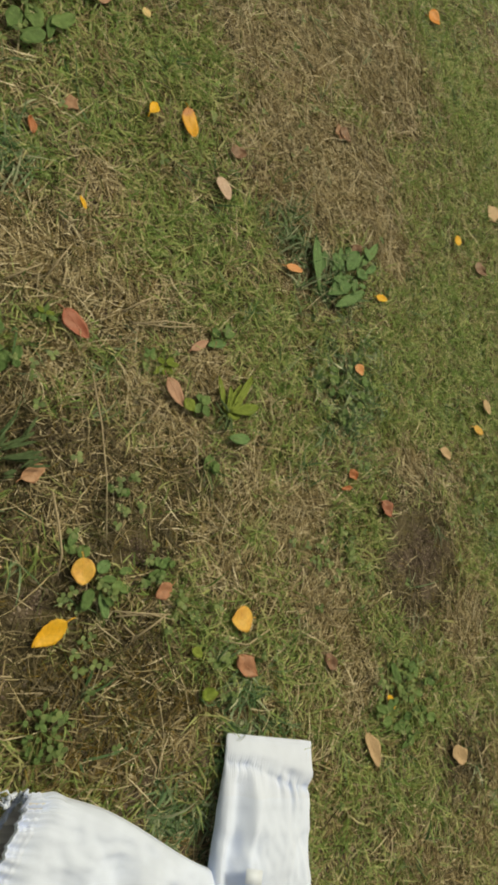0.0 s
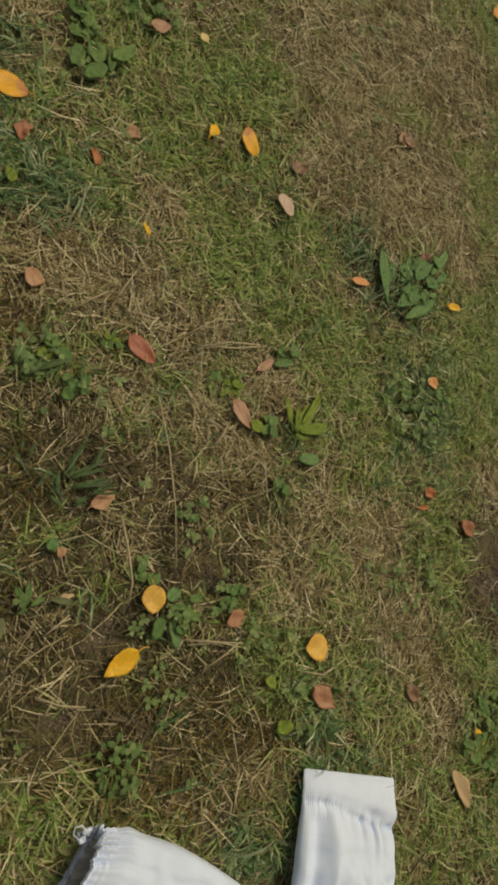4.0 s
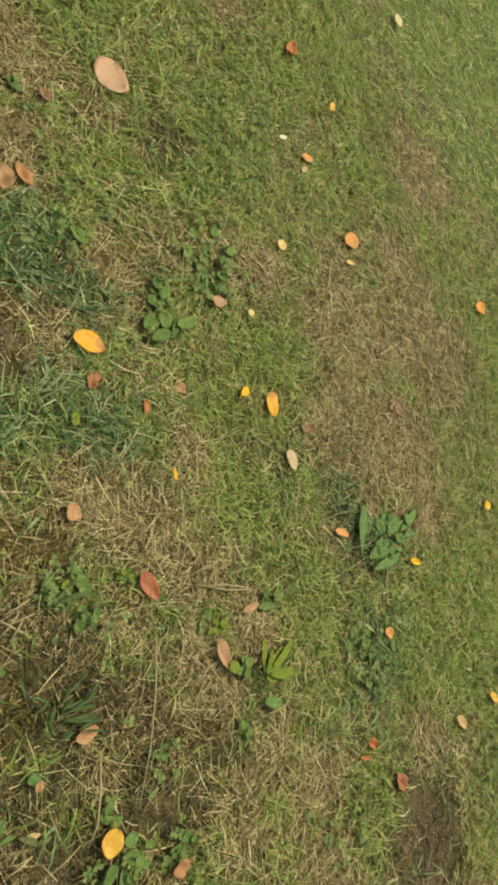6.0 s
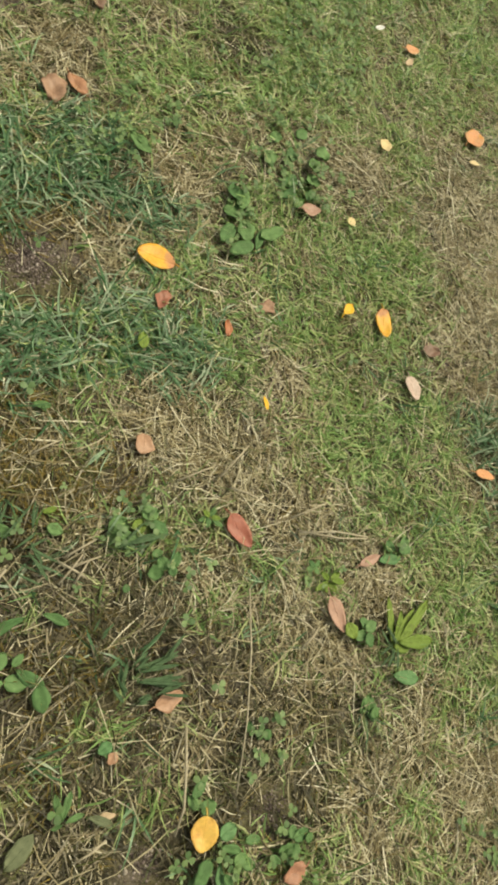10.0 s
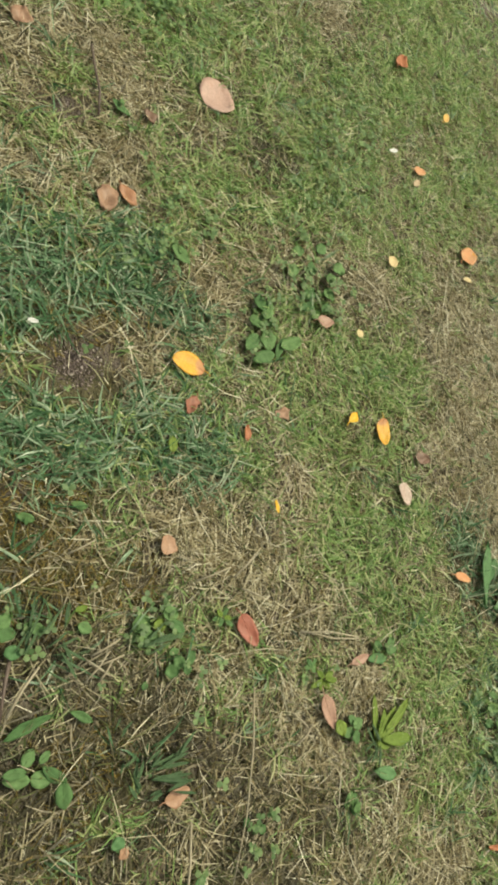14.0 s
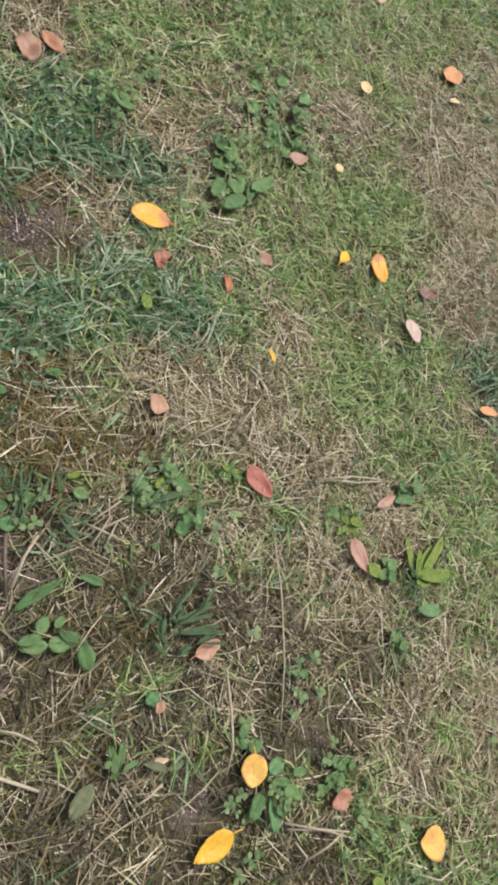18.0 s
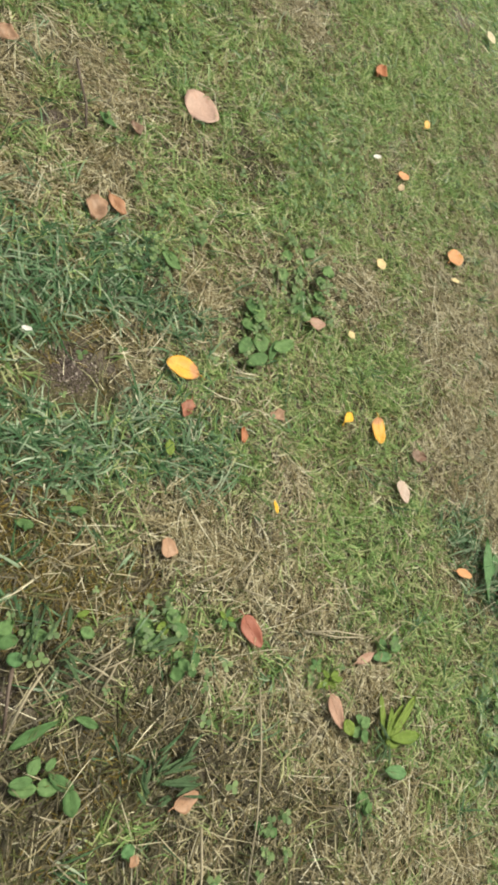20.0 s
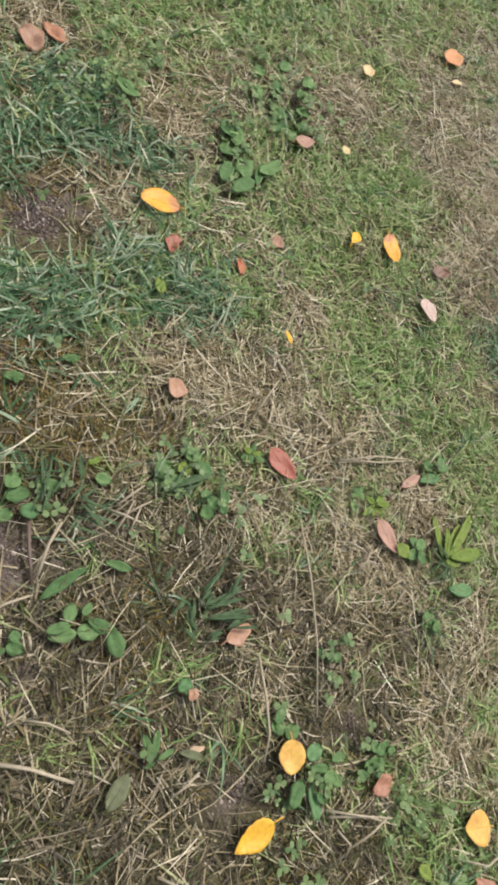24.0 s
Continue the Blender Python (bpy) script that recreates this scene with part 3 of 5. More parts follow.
fallen_leaf("orange_tan", 0.619, 0.316, 0.023, 0.019, 2)
fallen_leaf("pink_tan", -0.398, 0.607, 0.070, 0.062, 109)
fallen_leaf("dull_brown", -0.401, 0.452, 0.024, 0.019, -17, 0.62, 0.14)
fallen_leaf("pale_yellow", 0.114, 0.882, 0.024, 0.009, 48)
fallen_leaf("rust", -0.319, 1.159, 0.061, 0.028, 101)
fallen_leaf("orange", 0.473, 1.285, 0.038, 0.040, 28)
fallen_leaf("yellow", 0.746, 0.789, 0.023, 0.021, 85)
fallen_leaf("yellow", 0.611, 0.482, 0.027, 0.013, 28)
fallen_leaf("pale_tan", 0.877, 0.320, 0.034, 0.020, 7)
fallen_leaf("yellow_spot", -0.168, 1.180, 0.026, 0.018, 100)
fallen_leaf("cream", -0.623, 1.417, 0.054, 0.034, 109)
fallen_leaf("cream", -0.265, 1.786, 0.044, 0.033, 125)
fallen_leaf("dull_brown", 0.404, 0.720, 0.032, 0.029, 7)
fallen_leaf("dull_brown", 0.526, 0.528, 0.024, 0.023, -12)
fallen_leaf("brown", 0.392, 0.714, 0.030, 0.027, 75)
fallen_leaf("pale_tan", 0.831, 0.978, 0.049, 0.037, 84)
fallen_leaf("dull_brown", 0.839, 0.790, 0.040, 0.031, 22)
fallen_leaf("pale_tan", 0.960, 0.491, 0.034, 0.032, -14)
fallen_leaf("rust", 0.681, 0.146, 0.021, 0.016, -8)
fallen_leaf("rust", 0.679, 0.119, 0.024, 0.007, 36)
fallen_leaf("red_brown", 0.774, 0.137, 0.031, 0.027, -21)
fallen_leaf("yellow_spot", 0.954, 0.430, 0.032, 0.018, 14)
fallen_leaf("dull_brown", 0.756, -0.131, 0.029, 0.019, -20)
fallen_leaf("pale_tan", 0.885, -0.209, 0.056, 0.022, -36)
fallen_leaf("pale_tan", 1.087, -0.149, 0.037, 0.027, -20)
fallen_leaf("yellow", 0.893, -0.135, 0.024, 0.012, -35)
fallen_leaf("orange", -0.458, 0.165, 0.038, 0.035, 83)
fallen_leaf("yellow_spot", -0.107, -0.112, 0.032, 0.025, -13)
fallen_leaf("brown", -0.589, 0.378, 0.030, 0.028, 128)
fallen_leaf("cream", -0.668, 0.640, 0.050, 0.034, 150)

# ---------------------------------------------------------------- broad-leaved weeds


WEED_LOOKS = {"W": M_WEED, "L": M_LIME, "B": M_BLUE, "K": M_BLADE, "D": M_FADED}


def weed_leaf(parent, look_name, x, y, length, width, heading):
    """One leaf blade with its rib, and its stalk from the root of the plant."""
    r = random.Random(int(abs(x) * 9e4 + abs(y) * 7e5 + length * 1e5))
    grassy = look_name == "K"
    az = radians(heading)
    d = Vector((math.cos(az), math.sin(az), 0))
    s = Vector((-d.y, d.x, 0))
    lift = r.uniform(0.012, 0.022) if grassy else r.uniform(0.009, 0.015)
    droop, cup, wave = r.uniform(0.0, 0.35), r.uniform(0.02, 0.2), r.uniform(0, 6)
    lean, curl = r.uniform(-0.25, 0.25), r.uniform(-0.12, 0.12)
    if not grassy:
        width, length = 1.12 * width, 1.04 * length
    blunt = 1.25 if width < 0.45 * length else 0.9
    foot = Vector((x, y, 0))

    def place(u, v):
        w = 0.5 * width * max(0.03, math.sin(math.pi * min(0.999, u ** blunt)) ** 0.62) * (1 + 0.07 * math.sin(13 * u + wave + v))
        z = lean * w * v + lift * (1 - droop * u) + cup * width * v * v + 0.05 * width * math.sin(9 * u + wave + 2 * v)
        return foot + d * (u * length) + s * (v * w + curl * length * u * u) + Vector((0, 0, z))

    blade = part("blade" if grassy else "leaf", sheet(8, 4, place, 0.0005), WEED_LOOKS[look_name], parent)
    part("leaf_rib", tube([place(k / 6, 0) + Vector((0, 0, 0.0001)) for k in range(7)], 0.00026, 4, 0.4), WEED_LOOKS[look_name], blade)
    if not grassy and 0.004 < foot.length < 0.03:
        part("leaf_stalk", tube([(0, 0, 0.0), tuple(foot * 0.5 + Vector((0, 0, lift * 0.5))), tuple(place(0, 0))], 0.0006, 4), M_STEM, blade)


def weed(words, x, y, leaves):
    """A plant from its leaves: look, foot, length and width in millimetres, heading in degrees."""
    base = new("weed")
    base.location = (x, y, float(ground_height(x, y)) + 0.002)
    tagged(base, words, "plant", "weeds in the lawn")
    r = random.Random(int(abs(x) * 1e4 + abs(y) * 3e5))
    for look_name, dx, dy, length, width, heading in leaves:
        if look_name != "K":
            weed_leaf(base, look_name, dx / 1000, dy / 1000, length / 1000, width / 1000, heading)
            continue
        for _ in range(3):
            weed_leaf(base, "K", dx / 1000 + r.gauss(0, 0.003), dy / 1000 + r.gauss(0, 0.003), length / 1000 * r.uniform(0.7, 1.1), width / 1000 * r.uniform(0.4, 0.65), heading + r.gauss(0, 12))


def plant(kind, x, y, size, turn=None):
    """A smaller or farther weed with leaves strewn round its root."""
    r = random.Random(int(x * 9173 + y * 50021 + 900))
    t0 = r.uniform(0, 360) if turn is None else turn
    if kind == "leaf":
        many = [("W", -1000 * size * math.cos(radians(t0)), -1000 * size * math.sin(radians(t0)), 2000 * size, 900 * size, t0), ("W", 0, 0, 800 * size, 420 * size, t0 + 120)]
        weed("single broad green weed leaf in the grass", x, y, many)
        return
    words = {"trefoil": "low weed with crowded dark green leaves", "sprig": "small green weed seedling with oval leaves"}[kind]
    many = []
    count = 26 if kind == "trefoil" else 14
    for k in range(count):
        a = t0 + k * 137 + r.uniform(-25, 25)
        reach = 1000 * size * (0.05 + 0.95 * (k / count) ** 0.5)
        many.append(("W", reach * math.cos(radians(a)), reach * math.sin(radians(a)), 1000 * size * r.uniform(0.26, 0.46), 1000 * size * r.uniform(0.16, 0.27), a + r.uniform(-60, 60)))
    weed(words, x, y, many)


weed("clover with rounded bluish green leaflets in dry straw", 0.114, -0.035, [("W", -10, 6, 21, 18, -107), ("W", -1, 18, 19, 15, 69), ("L", -4, 12, 15, 14, -16), ("W", 10, 22, 21, 12, 17), ("W", -4, -11, 20, 12, 37), ("K", 3, -22, 62, 6, 61), ("K", 8, -23, 34, 5, 62)])
weed("small clover with round grey-green leaflets", 0.163, -0.044, [("W", 4, 1, 15, 14, -138), ("W", 6, 6, 15, 12, 164), ("W", 11, 14, 17, 9, 123), ("W", 7, 13, 11, 9, -41), ("W", -15, 7, 13, 8, 67), ("W", -11, -39, 9, 7, 108)])
weed("dark green weed clump beside bare soil", 0.031, -0.126, [("W", -33, -19, 17, 13, 90), ("W", -30, -26, 22, 14, 54), ("W", -18, 1, 25, 10, 23), ("B", -9, -18, 14, 15, -51), ("W", -20, -32, 13, 11, -77), ("W", 21, 39, 16, 11, 14), ("L", 9, 45, 14, 6, 60), ("K", 1, -7, 48, 4, 126), ("K", 22, 9, 34, 6, 0), ("K", 26, -6, 32, 4, 22), ("K", 15, 3, 26, 4, 74), ("K", 5, -20, 30, 5, 124), ("K", 14, 25, 29, 4, 125)])
weed("long grey-green weed leaf lying over straw", 0.099, -0.159, [("W", 0, 0, 47, 10, -118)])
weed("small pointed grey-green weed leaf", 0.107, -0.148, [("W", 0, 0, 26, 8, 25)])
weed("plantain with broad spoon-shaped green leaves", 0.124, -0.203, [("W", -12, -5, 17, 11, 107), ("W", -8, -5, 21, 9, -133), ("W", 0, -7, 24, 11, -132), ("W", -1, -6, 21, 14, 29), ("W", 0, 7, 30, 11, 6), ("W", 24, 10, 24, 14, -33), ("W", -4, 7, 13, 7, 94)])
weed("small weed with round olive green leaves", 0.081, -0.249, [("W", 1, 0, 15, 11, 16), ("W", 0, 5, 10, 9, 61), ("W", -2, -4, 6, 7, -45)])
weed("leafy weed clump with broad pale oval leaves", -0.050, 0.378, [("W", -33, 7, 27, 22, 141), ("W", -23, 1, 38, 17, 110), ("W", -15, 1, 27, 23, -144), ("W", -13, 1, 20, 12, 90), ("W", -9, -27, 32, 17, -90), ("W", -8, -4, 31, 22, -37), ("W", 26, -25, 38, 17, -115), ("W", 23, -7, 42, 19, 69), ("W", 33, -27, 42, 11, 118), ("W", 19, 81, 25, 10, 85)])
weed("tuft of dark blue-green grass blades", 0.208, -0.134, [("K", 4, 3, 48, 8, 49), ("K", 8, 2, 49, 7, 41), ("K", 15, 2, 40, 6, 35), ("K", 32, 1, 31, 5, 57), ("K", -13, 1, 20, 6, -53), ("K", -3, 1, 21, 5, 79), ("K", 11, 27, 31, 5, 97), ("K", -9, -15, 20, 6, -6), ("K", 23, -14, 16, 6, 47), ("K", -21, -15, 16, 4, 90), ("K", -1, 4, 34, 6, 56), ("K", -45, 4, 15, 4, 98)])
weed("upright weed with oval blue-green leaves under a yellow leaf", 0.372, -0.188, [("W", -29, 21, 15, 15, -62), ("W", -45, 10, 19, 10, 93), ("W", -50, 10, 16, 9, -15), ("B", 0, 1, 18, 13, 81), ("W", 5, -4, 21, 8, 31), ("W", 25, -7, 15, 11, 67), ("W", 31, 0, 16, 10, 7), ("W", 3, -16, 25, 12, -90), ("B", 13, -13, 33, 11, -46), ("W", 21, -18, 14, 7, -17), ("W", 24, 14, 16, 8, 43)])
weed("clover with small bright green leaflets", 0.441, -0.147, [("W", -1, 2, 19, 11, 69), ("W", -3, 2, 12, 10, 114), ("W", -1, -1, 17, 11, -107), ("W", 1, 1, 13, 13, -48), ("W", 8, 16, 9, 9, -27), ("W", -3, -21, 12, 6, 180)])
weed("sunlit lime green star-shaped seedling", 0.323, 0.085, [("L", -1, 0, 20, 6, -105), ("L", 0, -1, 12, 6, -66), ("L", 1, 0, 15, 8, -4), ("L", 0, 1, 20, 7, 41), ("L", 0, 2, 16, 7, 72), ("L", -2, 0, 12, 6, 171)])
weed("small sprig of narrow green leaves", 0.298, 0.083, [("W", 0, 0, 10, 6, 156), ("W", 0, 0, 15, 5, 74), ("W", 0, 0, 10, 6, -127), ("W", 0, 0, 10, 6, 0)])
weed("young clover with green leaflets beside a pink leaf", 0.389, 0.072, [("L", -21, -8, 20, 15, -30), ("W", 3, 1, 19, 12, 62), ("W", 3, 0, 16, 11, -94), ("W", 6, 0, 17, 13, -36), ("W", 7, 8, 15, 11, -176)])
weed("lime green rosette of long pointed leaves", 0.433, 0.084, [("L", 0, -1, 55, 9, 127), ("L", 0, 1, 54, 9, 93), ("L", 1, 3, 73, 11, 78), ("L", -1, 0, 42, 9, 101), ("L", 1, 6, 51, 15, 37), ("L", 0, 0, 23, 11, 25), ("K", -3, -3, 27, 7, 156), ("K", -2, -4, 26, 5, -94), ("L", 0, 3, 39, 9, 67), ("K", 0, -3, 24, 6, -52)])
weed("single oval grey-green weed leaf", 0.450, 0.057, [("B", 0, 0, 38, 15, 29)])
weed("pair of small green weed leaves", 0.441, 0.018, [("W", -4, 0, 20, 11, -84), ("W", 4, -1, 19, 12, -55)])
weed("low blue-green weed at the foot of a pink leaf", 0.371, 0.173, [("B", -10, -21, 34, 13, 50), ("W", -1, 0, 16, 13, 140), ("W", 3, 6, 23, 12, 59), ("W", 8, 14, 19, 11, 99)])
weed("dandelion rosette with long blue-green leaves", 0.521, 0.451, [("B", -36, -74, 104, 20, 118), ("B", -46, -35, 52, 13, 93), ("B", -19, -65, 83, 24, 64), ("B", 4, -71, 87, 17, 60), ("B", -1, 11, 57, 22, 88), ("B", -9, 6, 32, 21, 154), ("B", 8, 25, 68, 15, 70), ("B", 21, 47, 84, 14, 73), ("B", 17, 27, 33, 16, 33), ("B", -2, -8, 25, 12, -127), ("B", 36, 47, 37, 12, 56), ("B", 1, 43, 25, 17, 135), ("B", -3, -29, 26, 17, 25), ("B", 32, 72, 27, 16, 124)] + [("B", round(34 * math.cos(2.4 * k)), round(30 * math.sin(2.4 * k)), 24 + 4 * (k % 4), 7 + k % 3, round(75 + 40 * math.cos(5.1 * k))) for k in range(20)])
weed("light green heart-shaped weed leaf", 0.568, -0.238, [("L", 0, 0, 17, 22, -62)])
weed("small light green weed leaf", 0.527, -0.208, [("L", 0, 0, 18, 11, -3)])
weed("small yellow-green weed leaf in coarse grass", -0.016, 0.126, [("L", 0, 0, 22, 12, 133)])
weed("low weed with rounded dark green leaves", 0.385, -0.046, [("W", -34, -40, 12, 8, -85), ("W", -31, -39, 11, 9, -34), ("W", -50, -44, 11, 7, -75), ("W", 52, 66, 16, 12, -72), ("W", 61, 57, 13, 12, -27)])
weed("low dark clover patch in short grass", -0.074, 0.522, [("W", -32, -17, 26, 17, -81), ("W", -21, -4, 19, 21, 43), ("W", 2, 48, 22, 27, 0), ("W", 9, 16, 21, 28, 11), ("W", 14, -19, 27, 15, -88), ("W", 26, -9, 23, 23, 43), ("W", -26, 41, 28, 17, 105), ("W", -41, 12, 17, 22, -156), ("W", 28, -46, 26, 14, -90), ("W", 40, -26, 14, 19, -8)])
weed("small yellowish green sprig beside a red leaf", 0.168, 0.037, [("L", -1, 0, 10, 6, 180), ("W", -1, 0, 13, 5, 94), ("W", -1, 0, 13, 5, -119), ("L", 0, 1, 11, 5, 34), ("W", 0, -1, 11, 5, -68), ("W", 2, 0, 15, 5, 11)])
weed("single teal green leaf beside a brown leaf", 0.234, -0.192, [("B", 0, 4, 14, 10, -107), ("W", 0, -4, 10, 5, -17)])
weed("small weed with narrow pointed green leaves", 0.244, -0.258, [("W", -1, 0, 23, 6, 155), ("W", -1, 1, 22, 6, 120), ("W", 1, 1, 16, 5, 63), ("W", 1, -1, 10, 4, -119)])
weed("faded broad grey-green leaf among dead grass", 0.228, -0.308, [("D", 0, 0, 30, 14, 86)])
weed("faded withered weed leaf lying flat", 0.257, -0.243, [("D", 0, 0, 25, 7, 23)])
plant("trefoil", 0.928, -0.119, 0.055)
plant("sprig", 0.619, 0.263, 0.047)
plant("trefoil", 0.403, -0.350, 0.023)
plant("leaf", -0.039, -0.003, 0.009)
plant("leaf", -0.066, -0.055, 0.010)
plant("leaf", -0.427, 0.415, 0.015)
plant("leaf", -0.213, 0.332, 0.018)
plant("leaf", -0.207, -0.002, 0.016)
plant("sprig", -0.639, 0.649, 0.051)

# ---------------------------------------------------------------- white garment lying on the grass


def cloth_ring(p, d, half_width, height, lift, ruffle, count, phase, fold, pinch, shape=None, n=360):
    """One round of cloth: a flattened oval on the ground, gathered by ruffles."""
    s = Vector((d.y, -d.x, 0))
    out = []
    for k in range(n):
        t = k * math.tau / n
        c, z = math.cos(t), math.sin(t)
        flat = math.copysign(abs(c) ** 0.8, c)
        gather = ruffle * math.sin(count * t + 0.25 * phase) * (0.6 + 0.4 * math.sin(5 * t + 0.4 * phase))
        gather *= 0.35 + 0.65 * (0.5 - 0.5 * c) if pinch else 1.0
        gather += 1.3 * ruffle ** 0.5 * 0.03 * math.sin(count * t / 3 + 1.1 + 0.3 * phase) * (ruffle > 0.0001)
        side = flat * (half_width + gather)
        if shape:
            side += math.copysign(min(1.0, abs(c) ** 3), c) * 0.4 * shape(-math.copysign(0.93, c))
        up = 0.5 * height * (1 + math.copysign(abs(z) ** 0.7, z)) + (gather * 0.9 if z > 0 else abs(gather) * 0.8)
        if z > 0:
            run = p.dot(d)
            crease = noise.noise((side * 20 + run * 7, run * 15, 3.1)) + 0.6 * noise.noise((side * 44 - run * 18, run * 34, 7.7)) + 0.25 * noise.noise((side * 110, run * 80, 1.2))
            up += fold * (crease - 0.6 * abs(noise.noise((side * 34 + 9, run * 14, 5.0)))) * z ** 0.5
            if shape:
                up += shape(-c) * min(1.0, 2.2 * z)
        out.append(Vector((p.x, p.y, lift)) + s * side + Vector((0, 0, up)))
    return out


def cloth_tube(rings, closed_end=False):
    bm = bmesh.new()
    made = [[bm.verts.new(v) for v in ring] for ring in rings]
    n = len(made[0])
    for r0, r1 in zip(made, made[1:]):
        for k in range(n):
            bm.faces.new((r0[k], r0[(k + 1) % n], r1[(k + 1) % n], r1[k]))
    if closed_end:
        bm.faces.new(made[-1])
    return bm


def blend(stops, u):
    for (a, x), (b, y) in zip(stops, stops[1:]):
        if u <= b:
            f = (u - a) / (b - a)
            f = f * f * (3 - 2 * f)
            return x + (y - x) * f
    return stops[-1][1]


def gathered_wrist(c, dist):
    """Relief of the flat cuff: an elastic seam that runs aslant, puckered, with a hollow above it."""
    seam = 0.024 + 0.016 * (1 + c) + 0.003 * math.sin(5 * c)
    d = dist - seam
    below = math.exp(-(d / (0.017 + 0.016 * max(0.0, noise.noise((c * 4, 2.0, 0.0))))) ** 1.4) if d > 0 else math.exp(d / 0.006)
    strong = (0.3 + 0.8 * max(0.0, noise.noise((c * 3.1 + 1.7, 0.4, 0.0))) + 0.9 * math.exp(-((c - 0.35) / 0.22) ** 2)) * max(0.0, 1 - c * c) ** 0.5
    pucker = 0.0034 * strong * below * (math.sin(30 * c + 3 * noise.noise((c * 3, 5.0, 0.0))) + 0.4 * math.exp(-abs(d) / 0.007) * math.sin(71 * c + 1))
    groove = -0.0045 * math.exp(-(d / 0.0045) ** 2) * (0.6 + 0.4 * math.sin(9 * c))
    hollow = -0.0075 * math.exp(-((c - 0.38) / 0.22) ** 2 - ((d + 0.011) / 0.008) ** 2)
    swell = 0.005 * math.exp(-((d + 0.018) / 0.012) ** 2) * (0.7 + 0.5 * c) + 0.006 * (1 - math.exp(-max(0, d) / 0.03))
    fine = 0.0009 * math.sin(120 * c + 2 * math.sin(7 * c)) * math.exp(-abs(d) / 0.006)
    drape = 0.008 * math.exp(-((c + 0.25 + 1.5 * d) / 0.16) ** 2) * min(1.0, max(0.0, d / 0.03)) - 0.007 * math.exp(-((c + 0.62 + 0.8 * d) / 0.13) ** 2) * min(1.0, max(0.0, d / 0.02))
    return pucker + groove + hollow + swell + fine + drape


def sleeve(parent, start, end, bow, widths, heights, lifts, cuff_length, ruffle, count, fade, folds, words, wrist=False):
    """A limb of the garment: body, gathered elastic cuff with its hem, and the lining seen in the opening."""
    a, b = Vector((*start, 0)), Vector((*end, 0))
    along = (b - a).normalized()
    length = (b - a).length
    across = Vector((along.y, -along.x, 0))

    def ring(u, grow=0.0, extra=0.0):
        p = a + along * (u * length) + across * (bow * math.sin(math.pi * min(1, max(0, u))))
        near = math.exp(-max(0.0, u * length - cuff_length * 0.5) / fade)
        body = min(1.0, max(0.12, (u * length - cuff_length) / 0.05))
        return cloth_ring(p, along, blend(widths, u) * 0.5 + grow, blend(heights, u) + 2 * grow, blend(lifts, u) - grow, ruffle * near + extra, count, u * 7.0, folds * body, fade > 0.015, (lambda t: gathered_wrist(t, u * length)) if wrist else None)

    c = cuff_length / length
    part("sleeve", cloth_tube([ring(c + (1 - c) * (k / 72) ** 1.4) for k in range(73)], True), M_CLOTH, parent)
    steps = 34 if wrist else 8
    band = [ring(c * (1 - k / steps), 0.0 if wrist or k not in (2, 3, 5, 6) else 0.0015) for k in range(steps + 1)]
    cuff = part("elastic_cuff", cloth_tube(band), M_ELASTIC, parent, words)
    hem = [ring(0.0, -0.0004 * k) for k in range(7)] if wrist else [ring(0.0, min(0.0035, (0.12 if not wrist else 0.05) * heights[0][1]) * math.sin(k * math.pi / 6)) for k in range(7)]
    for k, r in enumerate(hem):
        for v in r:
            v -= along * (0.0008 * k if wrist else 0.006 * (1 - math.cos(k * math.pi / 6)) * 0.5) * (1 if k < 4 else 0.6)
    part("hem", cloth_tube(hem), M_ELASTIC, cuff)
    # inner side of the sleeve, greyer than the cloth outside
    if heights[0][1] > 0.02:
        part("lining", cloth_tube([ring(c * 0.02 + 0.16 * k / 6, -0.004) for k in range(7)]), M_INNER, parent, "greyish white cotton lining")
    return ring


